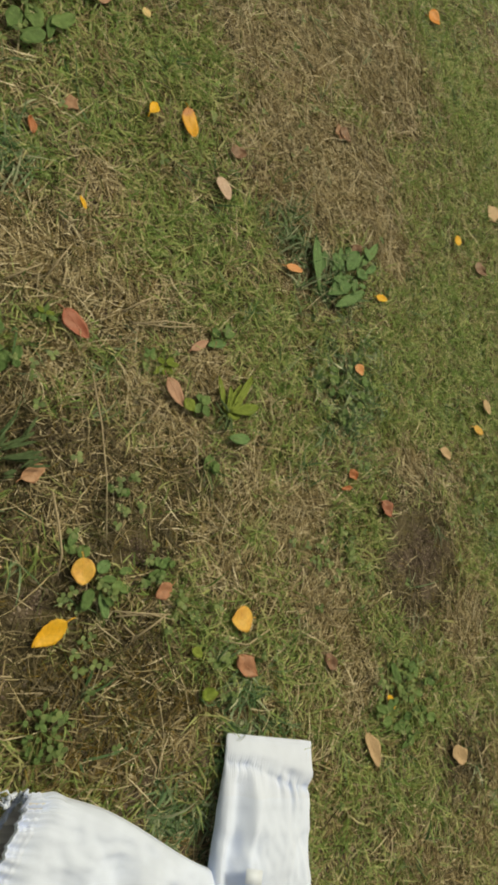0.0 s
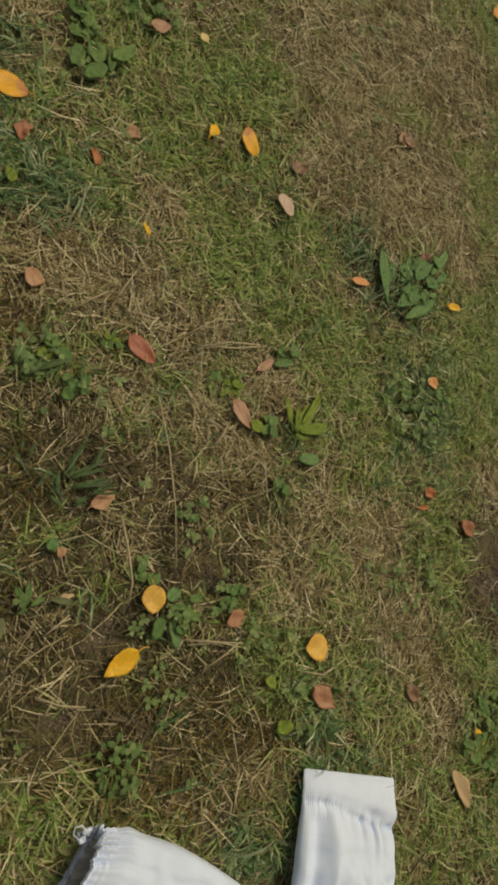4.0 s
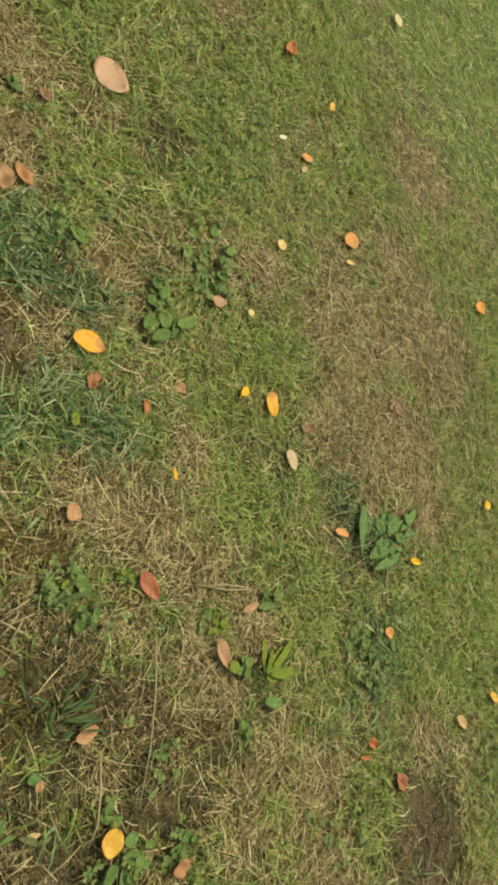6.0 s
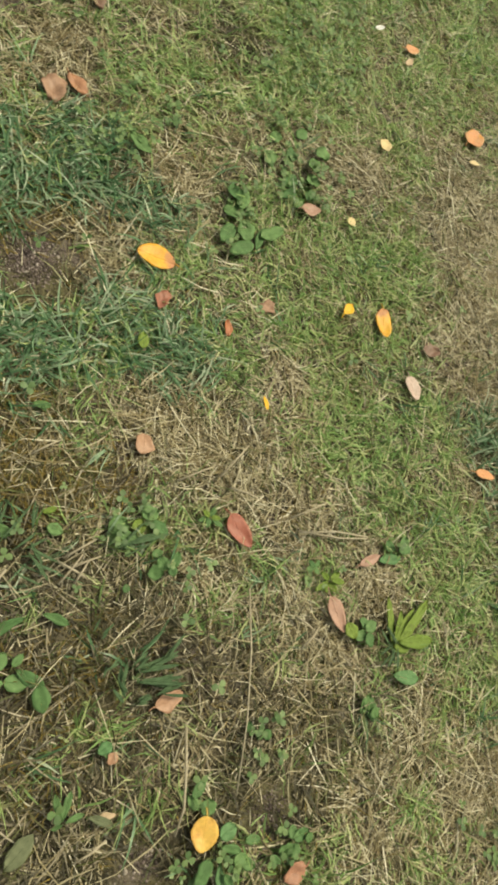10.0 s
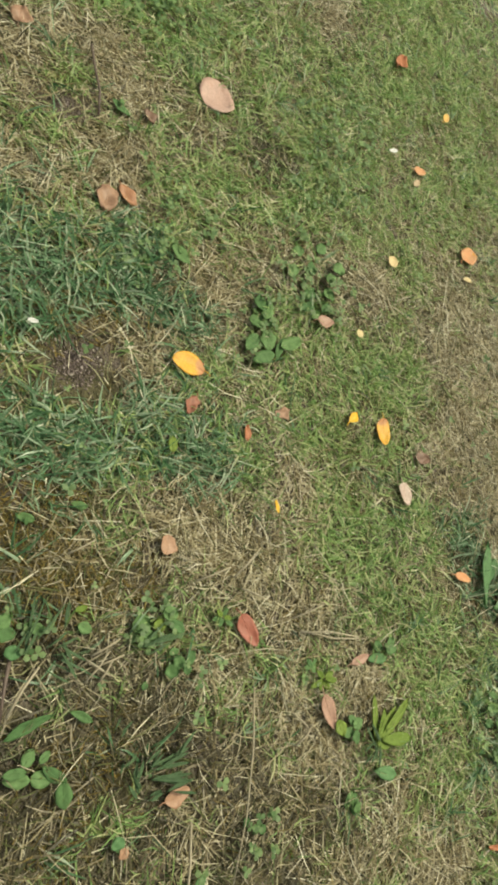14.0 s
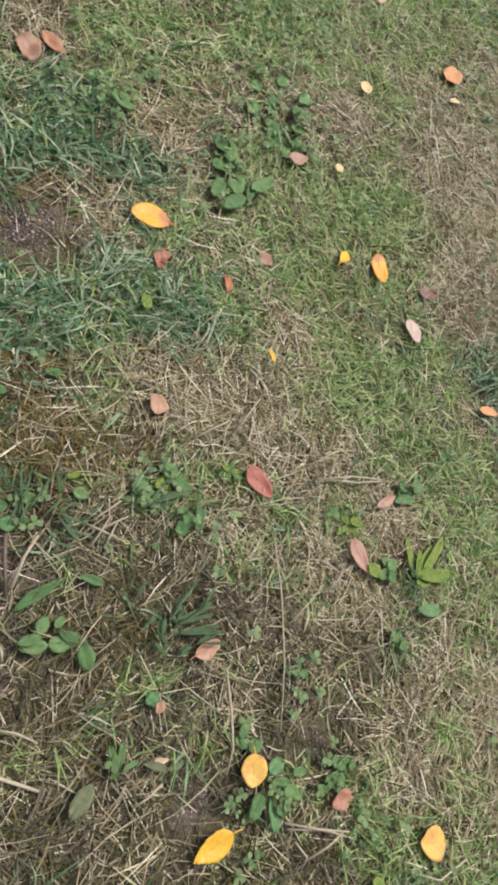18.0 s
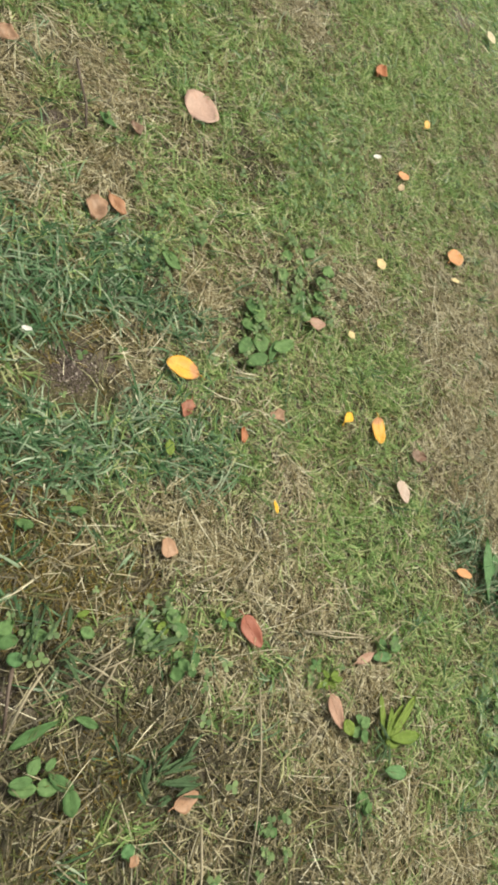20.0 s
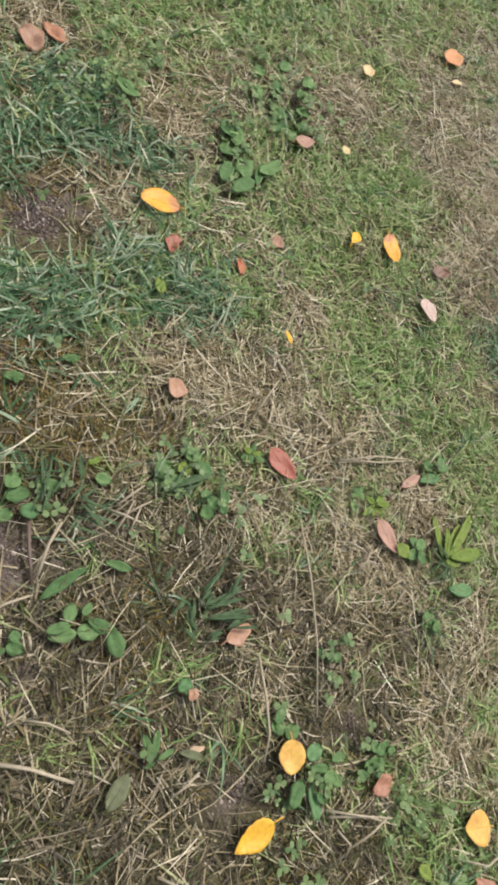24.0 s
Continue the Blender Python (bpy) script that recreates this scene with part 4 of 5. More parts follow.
def build_garment():
    suit = new("cotton_overall")
    suit.location = (0.010, -0.002, 0.0)
    tagged(suit, "white cotton overall with elastic cuffs spread on the grass", "clothing")
    sleeve(suit, (0.6765, -0.2575), (0.762, -0.578), 0.0, [(0, 0.142), (0.06, 0.142), (0.13, 0.140), (0.24, 0.142), (1, 0.152)], [(0, 0.006), (0.06, 0.012), (0.13, 0.016), (0.22, 0.022), (0.3, 0.028), (0.6, 0.042), (1, 0.045)], [(0, 0.012), (0.4, 0.010), (1, 0.026)], 0.062, 0.00005, 54, 0.016, 0.009, "flat elastic cuff with an aslant puckered seam", True)
    sleeve(suit, (0.394, -0.482), (0.735, -0.497), 0.0, [(0, 0.158), (0.08, 0.186), (0.25, 0.194), (0.7, 0.170), (1, 0.14)], [(0, 0.046), (0.1, 0.056), (0.4, 0.058), (0.8, 0.040), (1, 0.03)], [(0, 0.004), (1, 0.004)], 0.014, 0.0042, 60, 0.008, 0.011, "wide ruffled elastic opening")
    # frayed knot at the wide opening, loose thread at the narrow one
    part("loose_thread", tube([(0.382, -0.406, 0.040), (0.370, -0.400, 0.045), (0.366, -0.404, 0.042), (0.369, -0.410, 0.038), (0.378, -0.413, 0.034)], 0.0008, 5), M_ELASTIC, suit)
    part("frayed_knot", tube([(0.386, -0.402, 0.030), (0.379, -0.406, 0.034), (0.384, -0.412, 0.032), (0.378, -0.414, 0.030), (0.383, -0.404, 0.036), (0.377, -0.409, 0.028), (0.382, -0.415, 0.034)], 0.0022, 6), M_ELASTIC, suit)
    part("loose_thread", tube([(0.752, -0.268, 0.020), (0.760, -0.270, 0.018), (0.764, -0.276, 0.016), (0.758, -0.280, 0.016)], 0.0008, 5), M_ELASTIC, suit)
    # woven label folded over at the join
    bm = bmesh.new()
    bmesh.ops.create_cube(bm, size=1.0)
    bmesh.ops.scale(bm, vec=(0.024, 0.014, 0.002), verts=bm.verts)
    bmesh.ops.bevel(bm, geom=list(bm.edges), offset=0.0007, segments=2, affect="EDGES")
    bmesh.ops.rotate(bm, cent=(0, 0, 0), matrix=Matrix.Rotation(radians(8), 3, "Z") @ Matrix.Rotation(radians(-10), 3, "X"), verts=bm.verts)
    bmesh.ops.translate(bm, vec=(0.673, -0.396, 0.064), verts=bm.verts)
    part("label", bm, M_LABEL, suit, "small bright white folded label")
    RESTS.append((0.728, -0.412, 0.257, -0.966, 0.175, 0.085, 0.010))
    RESTS.append((0.575, -0.492, 1.0, 0.0, 0.205, 0.11, 0.004))


build_garment()

# ---------------------------------------------------------------- twigs, stems, pebbles, a feather


def stick(name, points, radius, material, words, category):
    zs = [Vector((x, y, float(ground_height(x, y)) + z)) for x, y, z in points]
    base = zs[0].copy()
    ob = part(name, tube([tuple(v - base) for v in zs], radius, 6, 0.7), material)
    ob.location = base
    return tagged(ob, words, category)


stick("twig", [(0.028, -0.151, 0.010), (0.044, -0.172, 0.013), (0.056, -0.185, 0.011), (0.068, -0.198, 0.008)], 0.0022, M_TWIG, "thin dark twig lying beside bare soil", "twig")
stick("twig", [(-0.522, 0.445, 0.012), (-0.487, 0.418, 0.016), (-0.457, 0.401, 0.014), (-0.429, 0.376, 0.010)], 0.0022, M_TWIG, "thin dark twig in green grass", "twig")
stick("grass_stem", [(0.250, 0.009, 0.020), (0.288, -0.040, 0.026), (0.326, -0.094, 0.024), (0.363, -0.150, 0.014)], 0.0011, M_DRY_STEM, "long straight pale dry grass stem", "stem")
stick("grass_stem", [(0.281, -0.133, 0.014), (0.304, -0.164, 0.022), (0.323, -0.189, 0.022), (0.334, -0.210, 0.014)], 0.0016, M_DRY_STEM, "thick bleached dry grass stem", "stem")
stick("grass_stem", [(0.128, -0.323, 0.012), (0.156, -0.312, 0.016), (0.193, -0.304, 0.012)], 0.0020, M_DRY_STEM, "thick bleached dry grass stem", "stem")
stick("grass_stem", [(0.418, -0.217, 0.012), (0.452, -0.198, 0.018), (0.488, -0.189, 0.013)], 0.0012, M_DRY_STEM, "pale dry grass stem lying flat", "stem")
stick("grass_stem", [(0.258, 0.104, 0.014), (0.301, 0.132, 0.018), (0.340, 0.169, 0.013)], 0.0012, M_DRY_STEM, "pale dry grass stem lying flat", "stem")
stick("grass_stem", [(0.522, -0.327, 0.014), (0.539, -0.339, 0.020), (0.547, -0.358, 0.013)], 0.0014, M_DRY_STEM, "bent pale dry grass stem", "stem")
stick("grass_stem", [(0.627, -0.138, 0.014), (0.597, -0.172, 0.020), (0.558, -0.184, 0.016)], 0.0012, M_DRY_STEM, "pale dry grass stem under a leaf", "stem")

stick("grass_stem", [(0.017, -0.198, 0.014), (0.032, -0.213, 0.020), (0.048, -0.227, 0.015)], 0.0019, M_DRY_STEM, "thick tan dry stem lying on bare soil", "stem")
stick("grass_stem", [(0.054, -0.241, 0.014), (0.060, -0.225, 0.020), (0.073, -0.207, 0.015)], 0.0016, M_DRY_STEM, "bent greyish dry grass stem", "stem")
stick("grass_stem", [(0.067, -0.190, 0.014), (0.058, -0.164, 0.020), (0.055, -0.141, 0.015)], 0.0017, M_DRY_STEM, "pale dry grass stem beside a twig", "stem")
stick("grass_stem", [(0.090, -0.232, 0.014), (0.096, -0.237, 0.020), (0.101, -0.242, 0.015)], 0.0014, M_DRY_STEM, "short pale dry stem", "stem")
stick("grass_stem", [(0.259, 0.102, 0.014), (0.292, 0.134, 0.020), (0.331, 0.163, 0.015)], 0.0013, M_DRY_STEM, "pale dry grass stem lying flat", "stem")
stick("grass_stem", [(0.240, 0.107, 0.014), (0.252, 0.131, 0.020), (0.263, 0.154, 0.015)], 0.0011, M_DRY_STEM, "pale dry grass stem lying flat", "stem")
stick("grass_stem", [(0.411, -0.214, 0.014), (0.444, -0.201, 0.020), (0.480, -0.186, 0.015)], 0.0012, M_DRY_STEM, "pale dry grass stem lying flat", "stem")
stick("grass_stem", [(0.449, -0.230, 0.014), (0.462, -0.207, 0.020), (0.475, -0.187, 0.015)], 0.0013, M_DRY_STEM, "pale dry grass stem lying flat", "stem")
stick("grass_stem", [(0.085, -0.099, 0.014), (0.090, -0.083, 0.020), (0.095, -0.066, 0.015)], 0.0013, M_DRY_STEM, "bleached dry grass stem in a straw patch", "stem")
stick("grass_stem", [(0.096, -0.103, 0.014), (0.103, -0.088, 0.020), (0.110, -0.074, 0.015)], 0.0012, M_DRY_STEM, "bleached dry grass stem in a straw patch", "stem")
stick("grass_stem", [(0.083, -0.105, 0.014), (0.099, -0.102, 0.020), (0.114, -0.098, 0.015)], 0.0013, M_DRY_STEM, "bleached dry grass stem in a straw patch", "stem")
stick("grass_stem", [(0.099, -0.120, 0.014), (0.098, -0.102, 0.020), (0.096, -0.084, 0.015)], 0.0011, M_DRY_STEM, "bleached dry grass stem in a straw patch", "stem")
stick("grass_stem", [(0.110, -0.111, 0.014), (0.107, -0.099, 0.020), (0.105, -0.086, 0.015)], 0.0012, M_DRY_STEM, "bleached dry grass stem in a straw patch", "stem")
stick("grass_stem", [(0.284, -0.247, 0.014), (0.277, -0.262, 0.020), (0.271, -0.276, 0.015)], 0.0012, M_DRY_STEM, "pale dry grass stem lying flat", "stem")
stick("grass_stem", [(0.131, -0.286, 0.014), (0.147, -0.279, 0.020), (0.168, -0.276, 0.015)], 0.0011, M_DRY_STEM, "pale dry grass stem lying flat", "stem")
stick("grass_stem", [(0.430, -0.222, 0.014), (0.445, -0.227, 0.020), (0.448, -0.238, 0.015)], 0.0012, M_DRY_STEM, "bent pale dry grass stem", "stem")
stick("grass_stem", [(0.294, -0.327, 0.014), (0.320, -0.324, 0.020), (0.344, -0.316, 0.015)], 0.0012, M_DRY_STEM, "pale dry grass stem lying flat", "stem")
stick("grass_stem", [(0.310, -0.339, 0.014), (0.310, -0.330, 0.020), (0.311, -0.320, 0.015)], 0.0010, M_DRY_STEM, "thin pale dry grass stem", "stem")
stick("grass_stem", [(-0.009, -0.048, 0.014), (-0.004, -0.032, 0.020), (0.000, -0.016, 0.015)], 0.0011, M_DRY_STEM, "pale dry grass stem lying flat", "stem")
stick("grass_stem", [(0.114, 0.040, 0.014), (0.124, 0.062, 0.020), (0.134, 0.085, 0.015)], 0.0012, M_DRY_STEM, "pale dry grass stem lying flat", "stem")
stick("grass_stem", [(0.146, 0.080, 0.014), (0.146, 0.107, 0.020), (0.147, 0.134, 0.015)], 0.0012, M_DRY_STEM, "bleached dry grass stem in a straw patch", "stem")
stick("grass_stem", [(0.162, 0.078, 0.014), (0.180, 0.086, 0.020), (0.198, 0.095, 0.015)], 0.0011, M_DRY_STEM, "bleached dry grass stem in a straw patch", "stem")
stick("grass_stem", [(0.338, 0.002, 0.014), (0.340, 0.019, 0.020), (0.342, 0.035, 0.015)], 0.0014, M_DRY_STEM, "bleached dry grass stem under a pink leaf", "stem")
stick("grass_stem", [(0.337, 0.020, 0.014), (0.348, 0.021, 0.020), (0.358, 0.021, 0.015)], 0.0012, M_DRY_STEM, "bleached dry grass stem under a pink leaf", "stem")
stick("grass_stem", [(0.311, 0.025, 0.014), (0.329, 0.026, 0.020), (0.346, 0.027, 0.015)], 0.0012, M_DRY_STEM, "bleached dry grass stem under a pink leaf", "stem")


def pebbles(x, y, spread, count, seed):
    r = random.Random(seed)
    for _ in range(count):
        px, py, size = x + r.gauss(0, spread), y + r.gauss(0, spread), r.uniform(0.0010, 0.0026)
        bm = bmesh.new()
        bmesh.ops.create_icosphere(bm, subdivisions=2, radius=size)
        for v in bm.verts:
            v.co *= 1 + 0.35 * noise.noise(v.co * 260 + Vector((px * 90, py * 90, 0)))
            v.co.z *= 0.65
        ob = part("pebble", bm, M_PEBBLE)
        ob.location = (px, py, float(ground_height(px, py)) + size * 0.45)
        tagged(ob, "small pale pebble on bare soil", "pebble", "pebbles on bare soil")


pebbles(-0.173, 0.114, 0.020, 9, 3)
pebbles(0.048, -0.186, 0.022, 12, 4)
pebbles(0.344, -0.233, 0.020, 5, 5)
pebbles(-0.262, 0.628, 0.02, 3, 6)


def feather(x, y, length, heading):
    def place(u, v):
        w = 0.24 * length * math.sin(math.pi * min(1, u * 0.92 + 0.06)) ** 0.6 * (1 + 0.18 * math.sin(41 * u) * v)
        return Vector(((u - 0.5) * length, v * w, 0.15 * length * u * u + 0.06 * length * v * v))

    ob = part("feather", sheet(14, 6, place, 0.0004), M_FEATHER)
    ob.matrix_basis = pose(x, y, float(ground_height(x, y)) + 0.020, 4, -4, heading)
    part("quill", tube([place(k / 6 * 0.95, 0) + Vector((0, 0, 0.0003)) for k in range(7)], 0.0005, 5, 0.4), M_FEATHER, ob)
    tagged(ob, "small white downy feather caught on the grass", "feather")


feather(-0.232, 0.093, 0.012, 35)
feather(-0.170, 0.913, 0.018, 60)


# ---------------------------------------------------------------- grass
def scattered(n, box, seed):
    g = np.random.default_rng(seed)
    x0, x1, y0, y1 = box
    return g, g.uniform(x0, x1, n), g.uniform(y0, y1, n)


def pressed(co):
    """Grass lies down below the leaves and the cloth that rest on it."""
    flat = co.reshape(-1, 3)
    for x, y, c, s, a, b, z in RESTS:
        near = np.nonzero((np.abs(flat[:, 0] - x) < a + b) & (np.abs(flat[:, 1] - y) < a + b))[0]
        if len(near) == 0:
            continue
        u = (flat[near, 0] - x) * c + (flat[near, 1] - y) * s
        v = (flat[near, 1] - y) * c - (flat[near, 0] - x) * s
        under = near[(u / (a + 0.003)) ** 2 + (v / (b + 0.003)) ** 2 < 1.0]
        flat[under, 2] = np.minimum(flat[under, 2], z - 0.0025)
    return flat.reshape(co.shape)


def blades(name, material, words, g, x, y, length, width, rise, bend, sweep=0.6, lift=0.0, twist=0.6, levels=3, tuft=1):
    """Grass as ribbons. rise: the angle at which a blade leaves the ground; bend: how far it leans over towards its tip."""
    n = len(x)
    azimuth = g.uniform(0, math.tau, n)
    if tuft > 1:
        # blades of one tuft share a root and lean much the same way
        head = (np.arange(n) // tuft) * tuft
        x, y = x[head] + g.normal(0, 0.0035, n), y[head] + g.normal(0, 0.0035, n)
        azimuth = azimuth[head] + g.normal(0, 0.75, n)
    turn = g.normal(0, sweep, n)
    tilt = g.normal(0, twist, n)
    px, py, pz = x.copy(), y.copy(), ground_height(x, y) + lift
    rows = []
    for k in range(levels):
        s = k / (levels - 1)
        az, el = azimuth + turn * s, rise - bend * s
        if k:
            step = length / (levels - 1)
            px, py, pz = px + step * np.cos(el) * np.cos(az), py + step * np.cos(el) * np.sin(az), pz + step * np.sin(el)
        w = 0.5 * width * (1.0 - 0.82 * s ** 2)
        wx, wy, wz = -np.sin(az) * w * np.cos(tilt), np.cos(az) * w * np.cos(tilt), w * np.sin(tilt)
        floor_z = ground_height(px, py) + 0.001
        z = np.maximum(pz, floor_z)
        rows += [np.stack([px - wx, py - wy, z - wz], -1), np.stack([px + wx, py + wy, z + wz], -1)]
    co = pressed(np.stack(rows, 1))
    m = 2 * levels
    start = (np.arange(n) * m)[:, None, None]
    pattern = np.array([[2 * k, 2 * k + 1, 2 * k + 3, 2 * k + 2] for k in range(levels - 1)])[None]
    ob = quads_object(name, co.reshape(-1, 3), (start + pattern).reshape(-1, 4), material)
    return tagged(ob, words, "grass", kind="stuff")


NEAR, FAR = (-0.85, 1.65, -0.75, 1.7), (-2.0, 3.0, -1.6, 5.1)


def nearness(x, y):
    """1 inside the close part of the lawn, fading unevenly to 0 at its rim."""
    rim = np.minimum(np.minimum(x - NEAR[0], NEAR[1] - x), np.minimum(y - NEAR[2], NEAR[3] - y))
    return np.clip(rim / 0.3 + 0.9 * (lattice(x, y, 15, 0.22) - 0.5), 0, 1) * (rim > 0)


def shares(x, y):
    dry, coarse = zone(x, y, DRY, 21), zone(x, y, COARSE, 22)
    soil, moss = zone(x, y, [(cx, cy, r + 0.004) for cx, cy, r in SOIL], 23), zone(x, y, MOSS, 24)
    dull = zone(x, y, DULL, 26)
    wild = lattice(x, y, 31, 0.16) * 0.6 + lattice(x, y, 32, 0.05) * 0.4
    dry = np.clip(np.maximum(dry, 2.2 * (wild - 0.56)), 0, 1) * (1 - 0.65 * moss) * (1 - 0.35 * dull)
    soil = np.clip(2.8 * soil, 0, 1.0)
    return dry, coarse, soil, moss, dull, zone(x, y, LUSH, 27)


def lay_grass():
    # short green blades, lush between the bare and dry patches
    g, x, y = scattered(400000, NEAR, 41)
    dry, coarse, soil, moss, dull, lush = shares(x, y)
    poor = np.clip(np.maximum(np.maximum(dry, dull), moss), 0, 1)
    keep = g.random(len(x)) < np.clip(0.68 + 0.32 * lush - 0.95 * poor - 0.52 * coarse, 0.0, 1) * (1 - 0.97 * soil)
    keep &= g.random(len(x)) < nearness(x, y)
    x, y = x[keep], y[keep]
    n = len(x)
    blades("lawn_grass", M_FINE, "short green and yellowing lawn grass", g, x, y, g.uniform(0.016, 0.042, n), g.uniform(0.0014, 0.0029, n), g.uniform(0.15, 1.1, n), g.uniform(0.2, 1.3, n), tuft=5)
    # thin olive blades that come up through the dead grass
    g, x, y = scattered(200000, NEAR, 47)
    dry, coarse, soil, moss, dull, lush = shares(x, y)
    poor = np.clip(np.maximum(0.55 * dry, np.maximum(dull, moss)), 0, 1)
    keep = g.random(len(x)) < (0.08 + 0.40 * poor) * (1 - 0.97 * soil)
    keep &= g.random(len(x)) < nearness(x, y)
    x, y = x[keep], y[keep]
    n = len(x)
    blades("thin_grass", M_OLIVE, "thin olive grass blades among dead grass", g, x, y, g.uniform(0.014, 0.045, n), g.uniform(0.0010, 0.0021, n), g.uniform(0.1, 0.9, n), g.uniform(0.2, 1.0, n), tuft=4)
    # long blue-green tufts
    g, x, y = scattered(300000, NEAR, 42)
    dry, coarse, soil, moss, dull, lush = shares(x, y)
    keep = g.random(len(x)) < (0.02 + 0.98 * coarse) * (1 - 0.7 * dry) * np.clip(1 - 1.5 * soil, 0, 1)
    keep &= g.random(len(x)) < nearness(x, y)
    x, y = x[keep], y[keep]
    n = len(x)
    blades("coarse_grass", M_COARSE, "longer blue-green coarse grass tufts", g, x, y, g.uniform(0.018, 0.052, n), g.uniform(0.0018, 0.0036, n), g.uniform(0.15, 1.1, n), g.uniform(0.3, 1.2, n), levels=4, tuft=7)
    # dry straw lying criss-cross
    g, x, y = scattered(520000, NEAR, 43)
    dry, coarse, soil, moss, dull, lush = shares(x, y)
    keep = g.random(len(x)) < (0.20 + 0.80 * dry) * (1 - 0.78 * coarse) * (1 - 0.72 * dull) * (1 - 0.6 * lush) * (1 - 0.45 * moss) * (1 - 0.93 * soil)
    keep &= g.random(len(x)) < nearness(x, y)
    x, y = x[keep], y[keep]
    n = len(x)
    long = g.random(n) ** 2.0
    blades("dry_straw", M_STRAW, "dry bleached straw lying criss-cross in the lawn", g, x, y, 0.010 + 0.052 * long, g.uniform(0.0008, 0.0018, n), g.uniform(-0.05, 0.42, n), g.uniform(0.0, 0.5, n), 0.35, 0.004)
    # brown dead grass
    g, x, y = scattered(400000, NEAR, 45)
    dry, coarse, soil, moss, dull, lush = shares(x, y)
    keep = g.random(len(x)) < (0.12 + 0.12 * dry + 0.75 * dull + 0.15 * moss) * (1 - 0.85 * soil)
    keep &= g.random(len(x)) < nearness(x, y)
    x, y = x[keep], y[keep]
    n = len(x)
    blades("dead_grass", M_DULL, "dull brown dead grass matted in the lawn", g, x, y, 0.010 + 0.042 * g.random(n) ** 2, g.uniform(0.0009, 0.0021, n), g.uniform(0.0, 0.5, n), g.uniform(0.0, 0.6, n), 0.4, 0.003)
    # moss and fine dead thatch
    g, x, y = scattered(330000, NEAR, 44)
    dry, coarse, soil, moss, dull, lush = shares(x, y)
    keep = g.random(len(x)) < (0.10 + 0.90 * moss) * (1 - 0.85 * soil)
    keep &= g.random(len(x)) < nearness(x, y)
    x, y = x[keep], y[keep]
    n = len(x)
    blades("moss", M_MOSS, "olive moss and fine thatch under the grass", g, x, y, g.uniform(0.010, 0.026, n), g.uniform(0.0010, 0.0020, n), g.uniform(0.1, 0.9, n), g.uniform(-0.2, 0.6, n), levels=2)
    # farther lawn
    for name, seed, count, material, words, low, high in (
        ("distant_lawn_grass", 51, 260000, M_FINE, "short green lawn grass farther off", 0.02, 0.05),
        ("distant_coarse_grass", 52, 70000, M_COARSE, "darker green lawn grass farther off", 0.03, 0.06),
        ("distant_dry_straw", 53, 160000, M_STRAW, "dry straw in the lawn farther off", 0.02, 0.06),
    ):
        g, x, y = scattered(count, FAR, seed)
        dry, coarse, soil, moss, dull, lush = shares(x, y)
        keep = g.random(len(x)) >= nearness(x, y)
        rim = np.minimum(np.minimum(x - FAR[0], FAR[1] - x), np.minimum(y - FAR[2], FAR[3] - y))
        keep &= g.random(len(x)) < rim / 0.5
        if material is M_STRAW:
            keep &= g.random(len(x)) < 0.2 + 0.8 * dry
        else:
            keep &= g.random(len(x)) < 1.0 - 0.6 * dry
        x, y = x[keep], y[keep]
        n = len(x)
        blades(name, material, words, g, x, y, g.uniform(low, high, n), g.uniform(0.0022, 0.0042, n), g.uniform(0.1, 0.9, n), g.uniform(0.2, 1.0, n), levels=2)
    # lawn all round, out of the way
    g, x, y = scattered(80000, (-4.5, 5.5, -4.0, 7.5), 57)
    keep = (x < FAR[0]) | (x > FAR[1]) | (y < FAR[2]) | (y > FAR[3])
    x, y = x[keep], y[keep]
    n = len(x)
    blades("outlying_lawn_grass", M_FINE, "green lawn grass all round", g, x, y, g.uniform(0.03, 0.07, n), g.uniform(0.004, 0.008, n), g.uniform(0.1, 0.9, n), g.uniform(0.2, 1.0, n), levels=2)


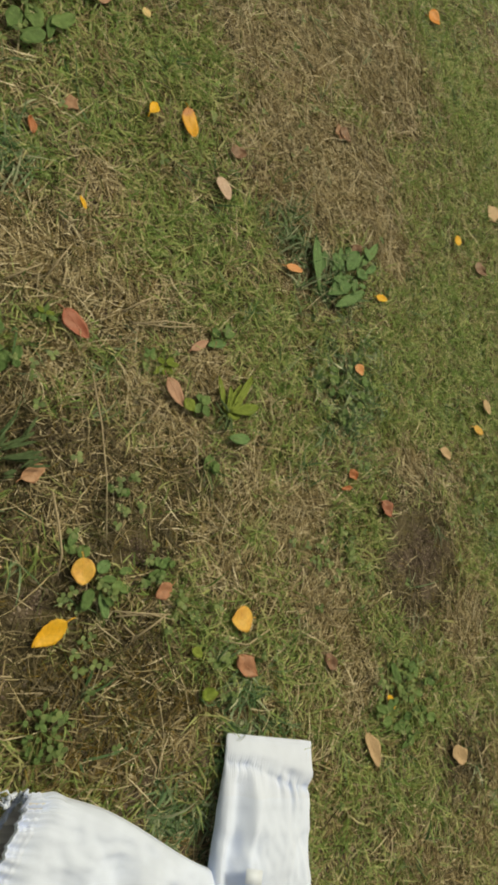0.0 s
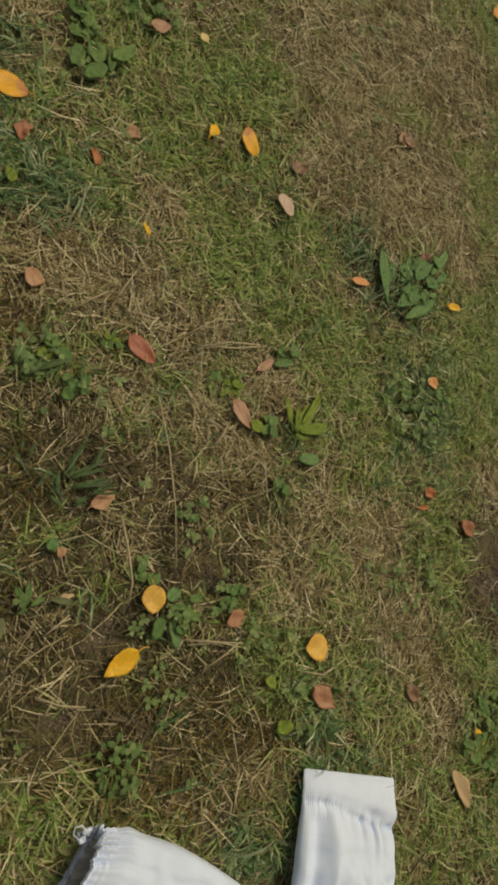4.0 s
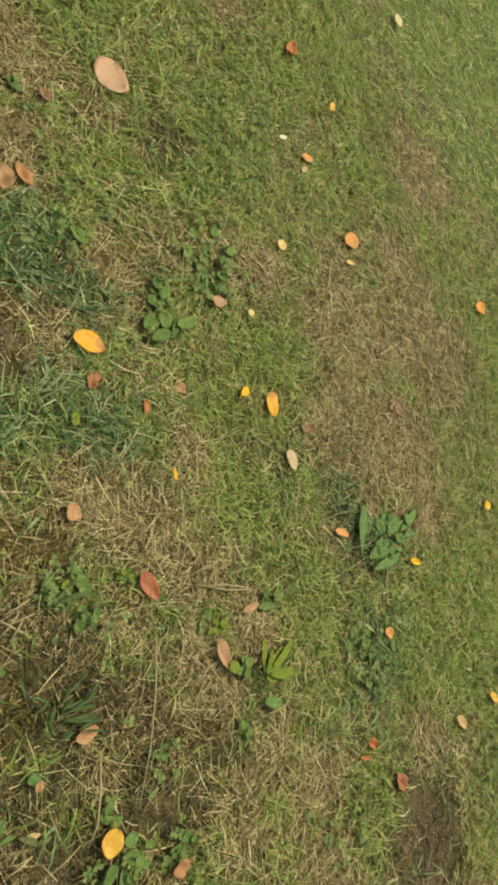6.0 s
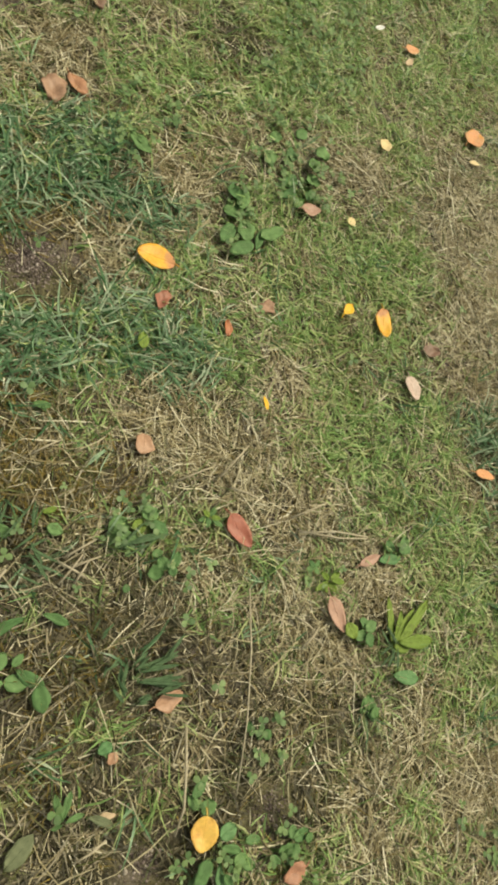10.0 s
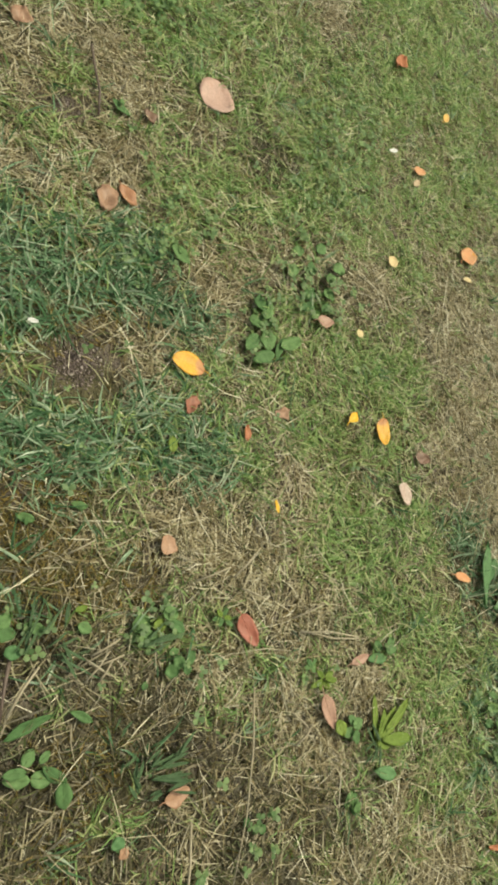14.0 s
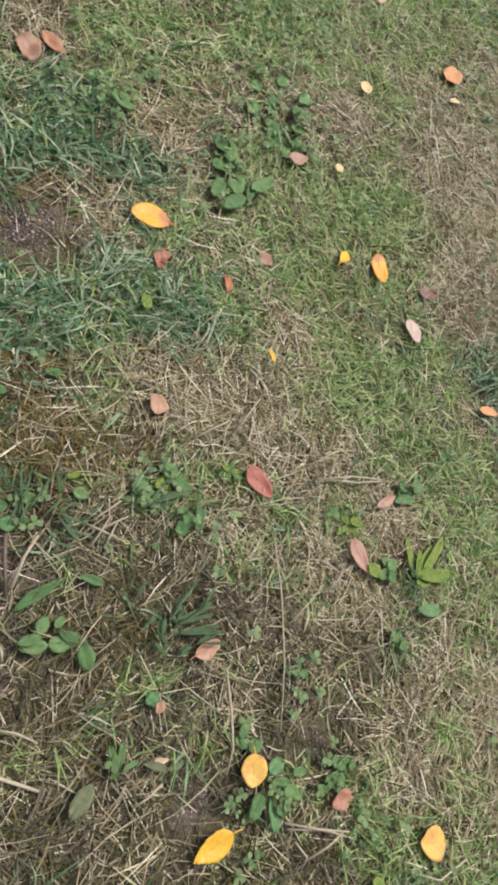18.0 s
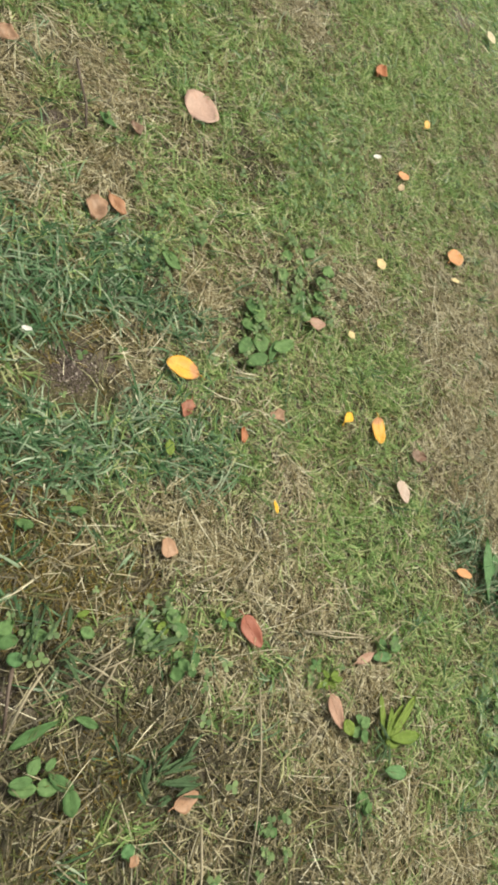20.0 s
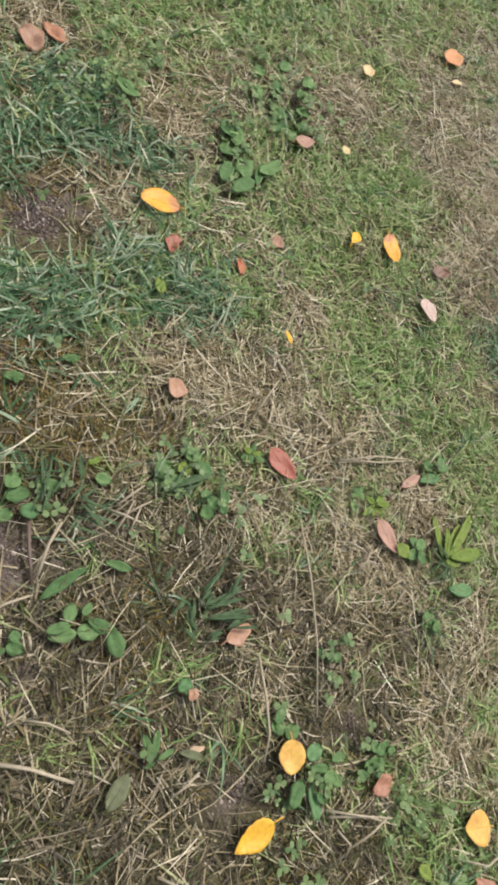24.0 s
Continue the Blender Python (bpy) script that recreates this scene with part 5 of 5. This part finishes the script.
def lay_clover():
    """Small round leaflets in threes, too many to count."""
    g, x, y = scattered(60000, NEAR, 61)
    keep = g.random(len(x)) < 0.45 * zone(x, y, CLOVER, 25) + 0.006
    for cx, cy, c, s, a, b, z in RESTS:
        u, v = (x - cx) * c + (y - cy) * s, (y - cy) * c - (x - cx) * s
        keep &= (u / (a + 0.006)) ** 2 + (v / (b + 0.006)) ** 2 > 1
    x, y = x[keep], y[keep]
    x, y = np.repeat(x, 3), np.repeat(y, 3)
    n = len(x)
    a = np.repeat(g.uniform(0, math.tau, n // 3), 3) + np.tile([0, 2.1, 4.2], n // 3) + g.normal(0, 0.2, n)
    size = np.repeat(g.uniform(0.003, 0.0062, n // 3), 3)
    z = ground_height(x, y) + np.repeat(g.uniform(0.008, 0.022, n // 3), 3)
    tip = g.normal(0.1, 0.25, n)
    corners = []
    for u, v in ((0.0, -0.1), (0.0, 0.1), (0.55, 0.5), (1.0, 0.28), (1.0, -0.28), (0.55, -0.5)):
        corners.append(np.stack([x + size * (u * 1.3 * np.cos(a) - v * 1.2 * np.sin(a)), y + size * (u * 1.3 * np.sin(a) + v * 1.2 * np.cos(a)), z + size * (u * tip + 0.35 * abs(v))], -1))
    co = pressed(np.stack(corners, 1))
    start = (np.arange(n) * 6)[:, None, None]
    faces = (start + np.array([[0, 1, 2, 5], [5, 2, 3, 4]])[None]).reshape(-1, 4)
    tagged(quads_object("clover", co.reshape(-1, 3), faces, M_CLOVER), "small green clover leaves spread through the lawn", "clover", kind="stuff")


def lay_crumbs():
    """Crumbs of earth on the bare patches."""
    g, x, y = scattered(160000, NEAR, 71)
    soil = shares(x, y)[2]
    keep = g.random(len(x)) < 0.012 + 0.9 * soil ** 2
    x, y = [x[keep]], [y[keep]]
    for cx, cy, r in SOIL:
        many = int(1.8e6 * r * r)
        x.append(g.normal(cx, 0.55 * r, many))
        y.append(g.normal(cy, 0.55 * r, many))
    x, y = np.concatenate(x), np.concatenate(y)
    n = len(x)
    size = g.uniform(0.0005, 0.0014, n) * (0.5 + 1.3 * g.random(n) ** 3)
    z = ground_height(x, y) + size * 0.25
    corners = []
    for sx, sy, sz in itertools.product((-1, 1), repeat=3):
        f = g.uniform(0.35, 0.75, (3, n)) * size
        corners.append(np.stack([x + sx * f[0], y + sy * f[1], z + sz * f[2] * 0.8], -1))
    start = (np.arange(n) * 8)[:, None, None]
    cube = np.array([[0, 1, 3, 2], [4, 6, 7, 5], [0, 4, 5, 1], [2, 3, 7, 6], [0, 2, 6, 4], [1, 5, 7, 3]])
    ob = quads_object("soil_crumbs", np.stack(corners, 1).reshape(-1, 3), (start + cube[None]).reshape(-1, 4), M_CRUMB)
    tagged(ob, "loose brown crumbs of earth on bare patches", "soil", kind="stuff")


lay_grass()
lay_clover()
lay_crumbs()
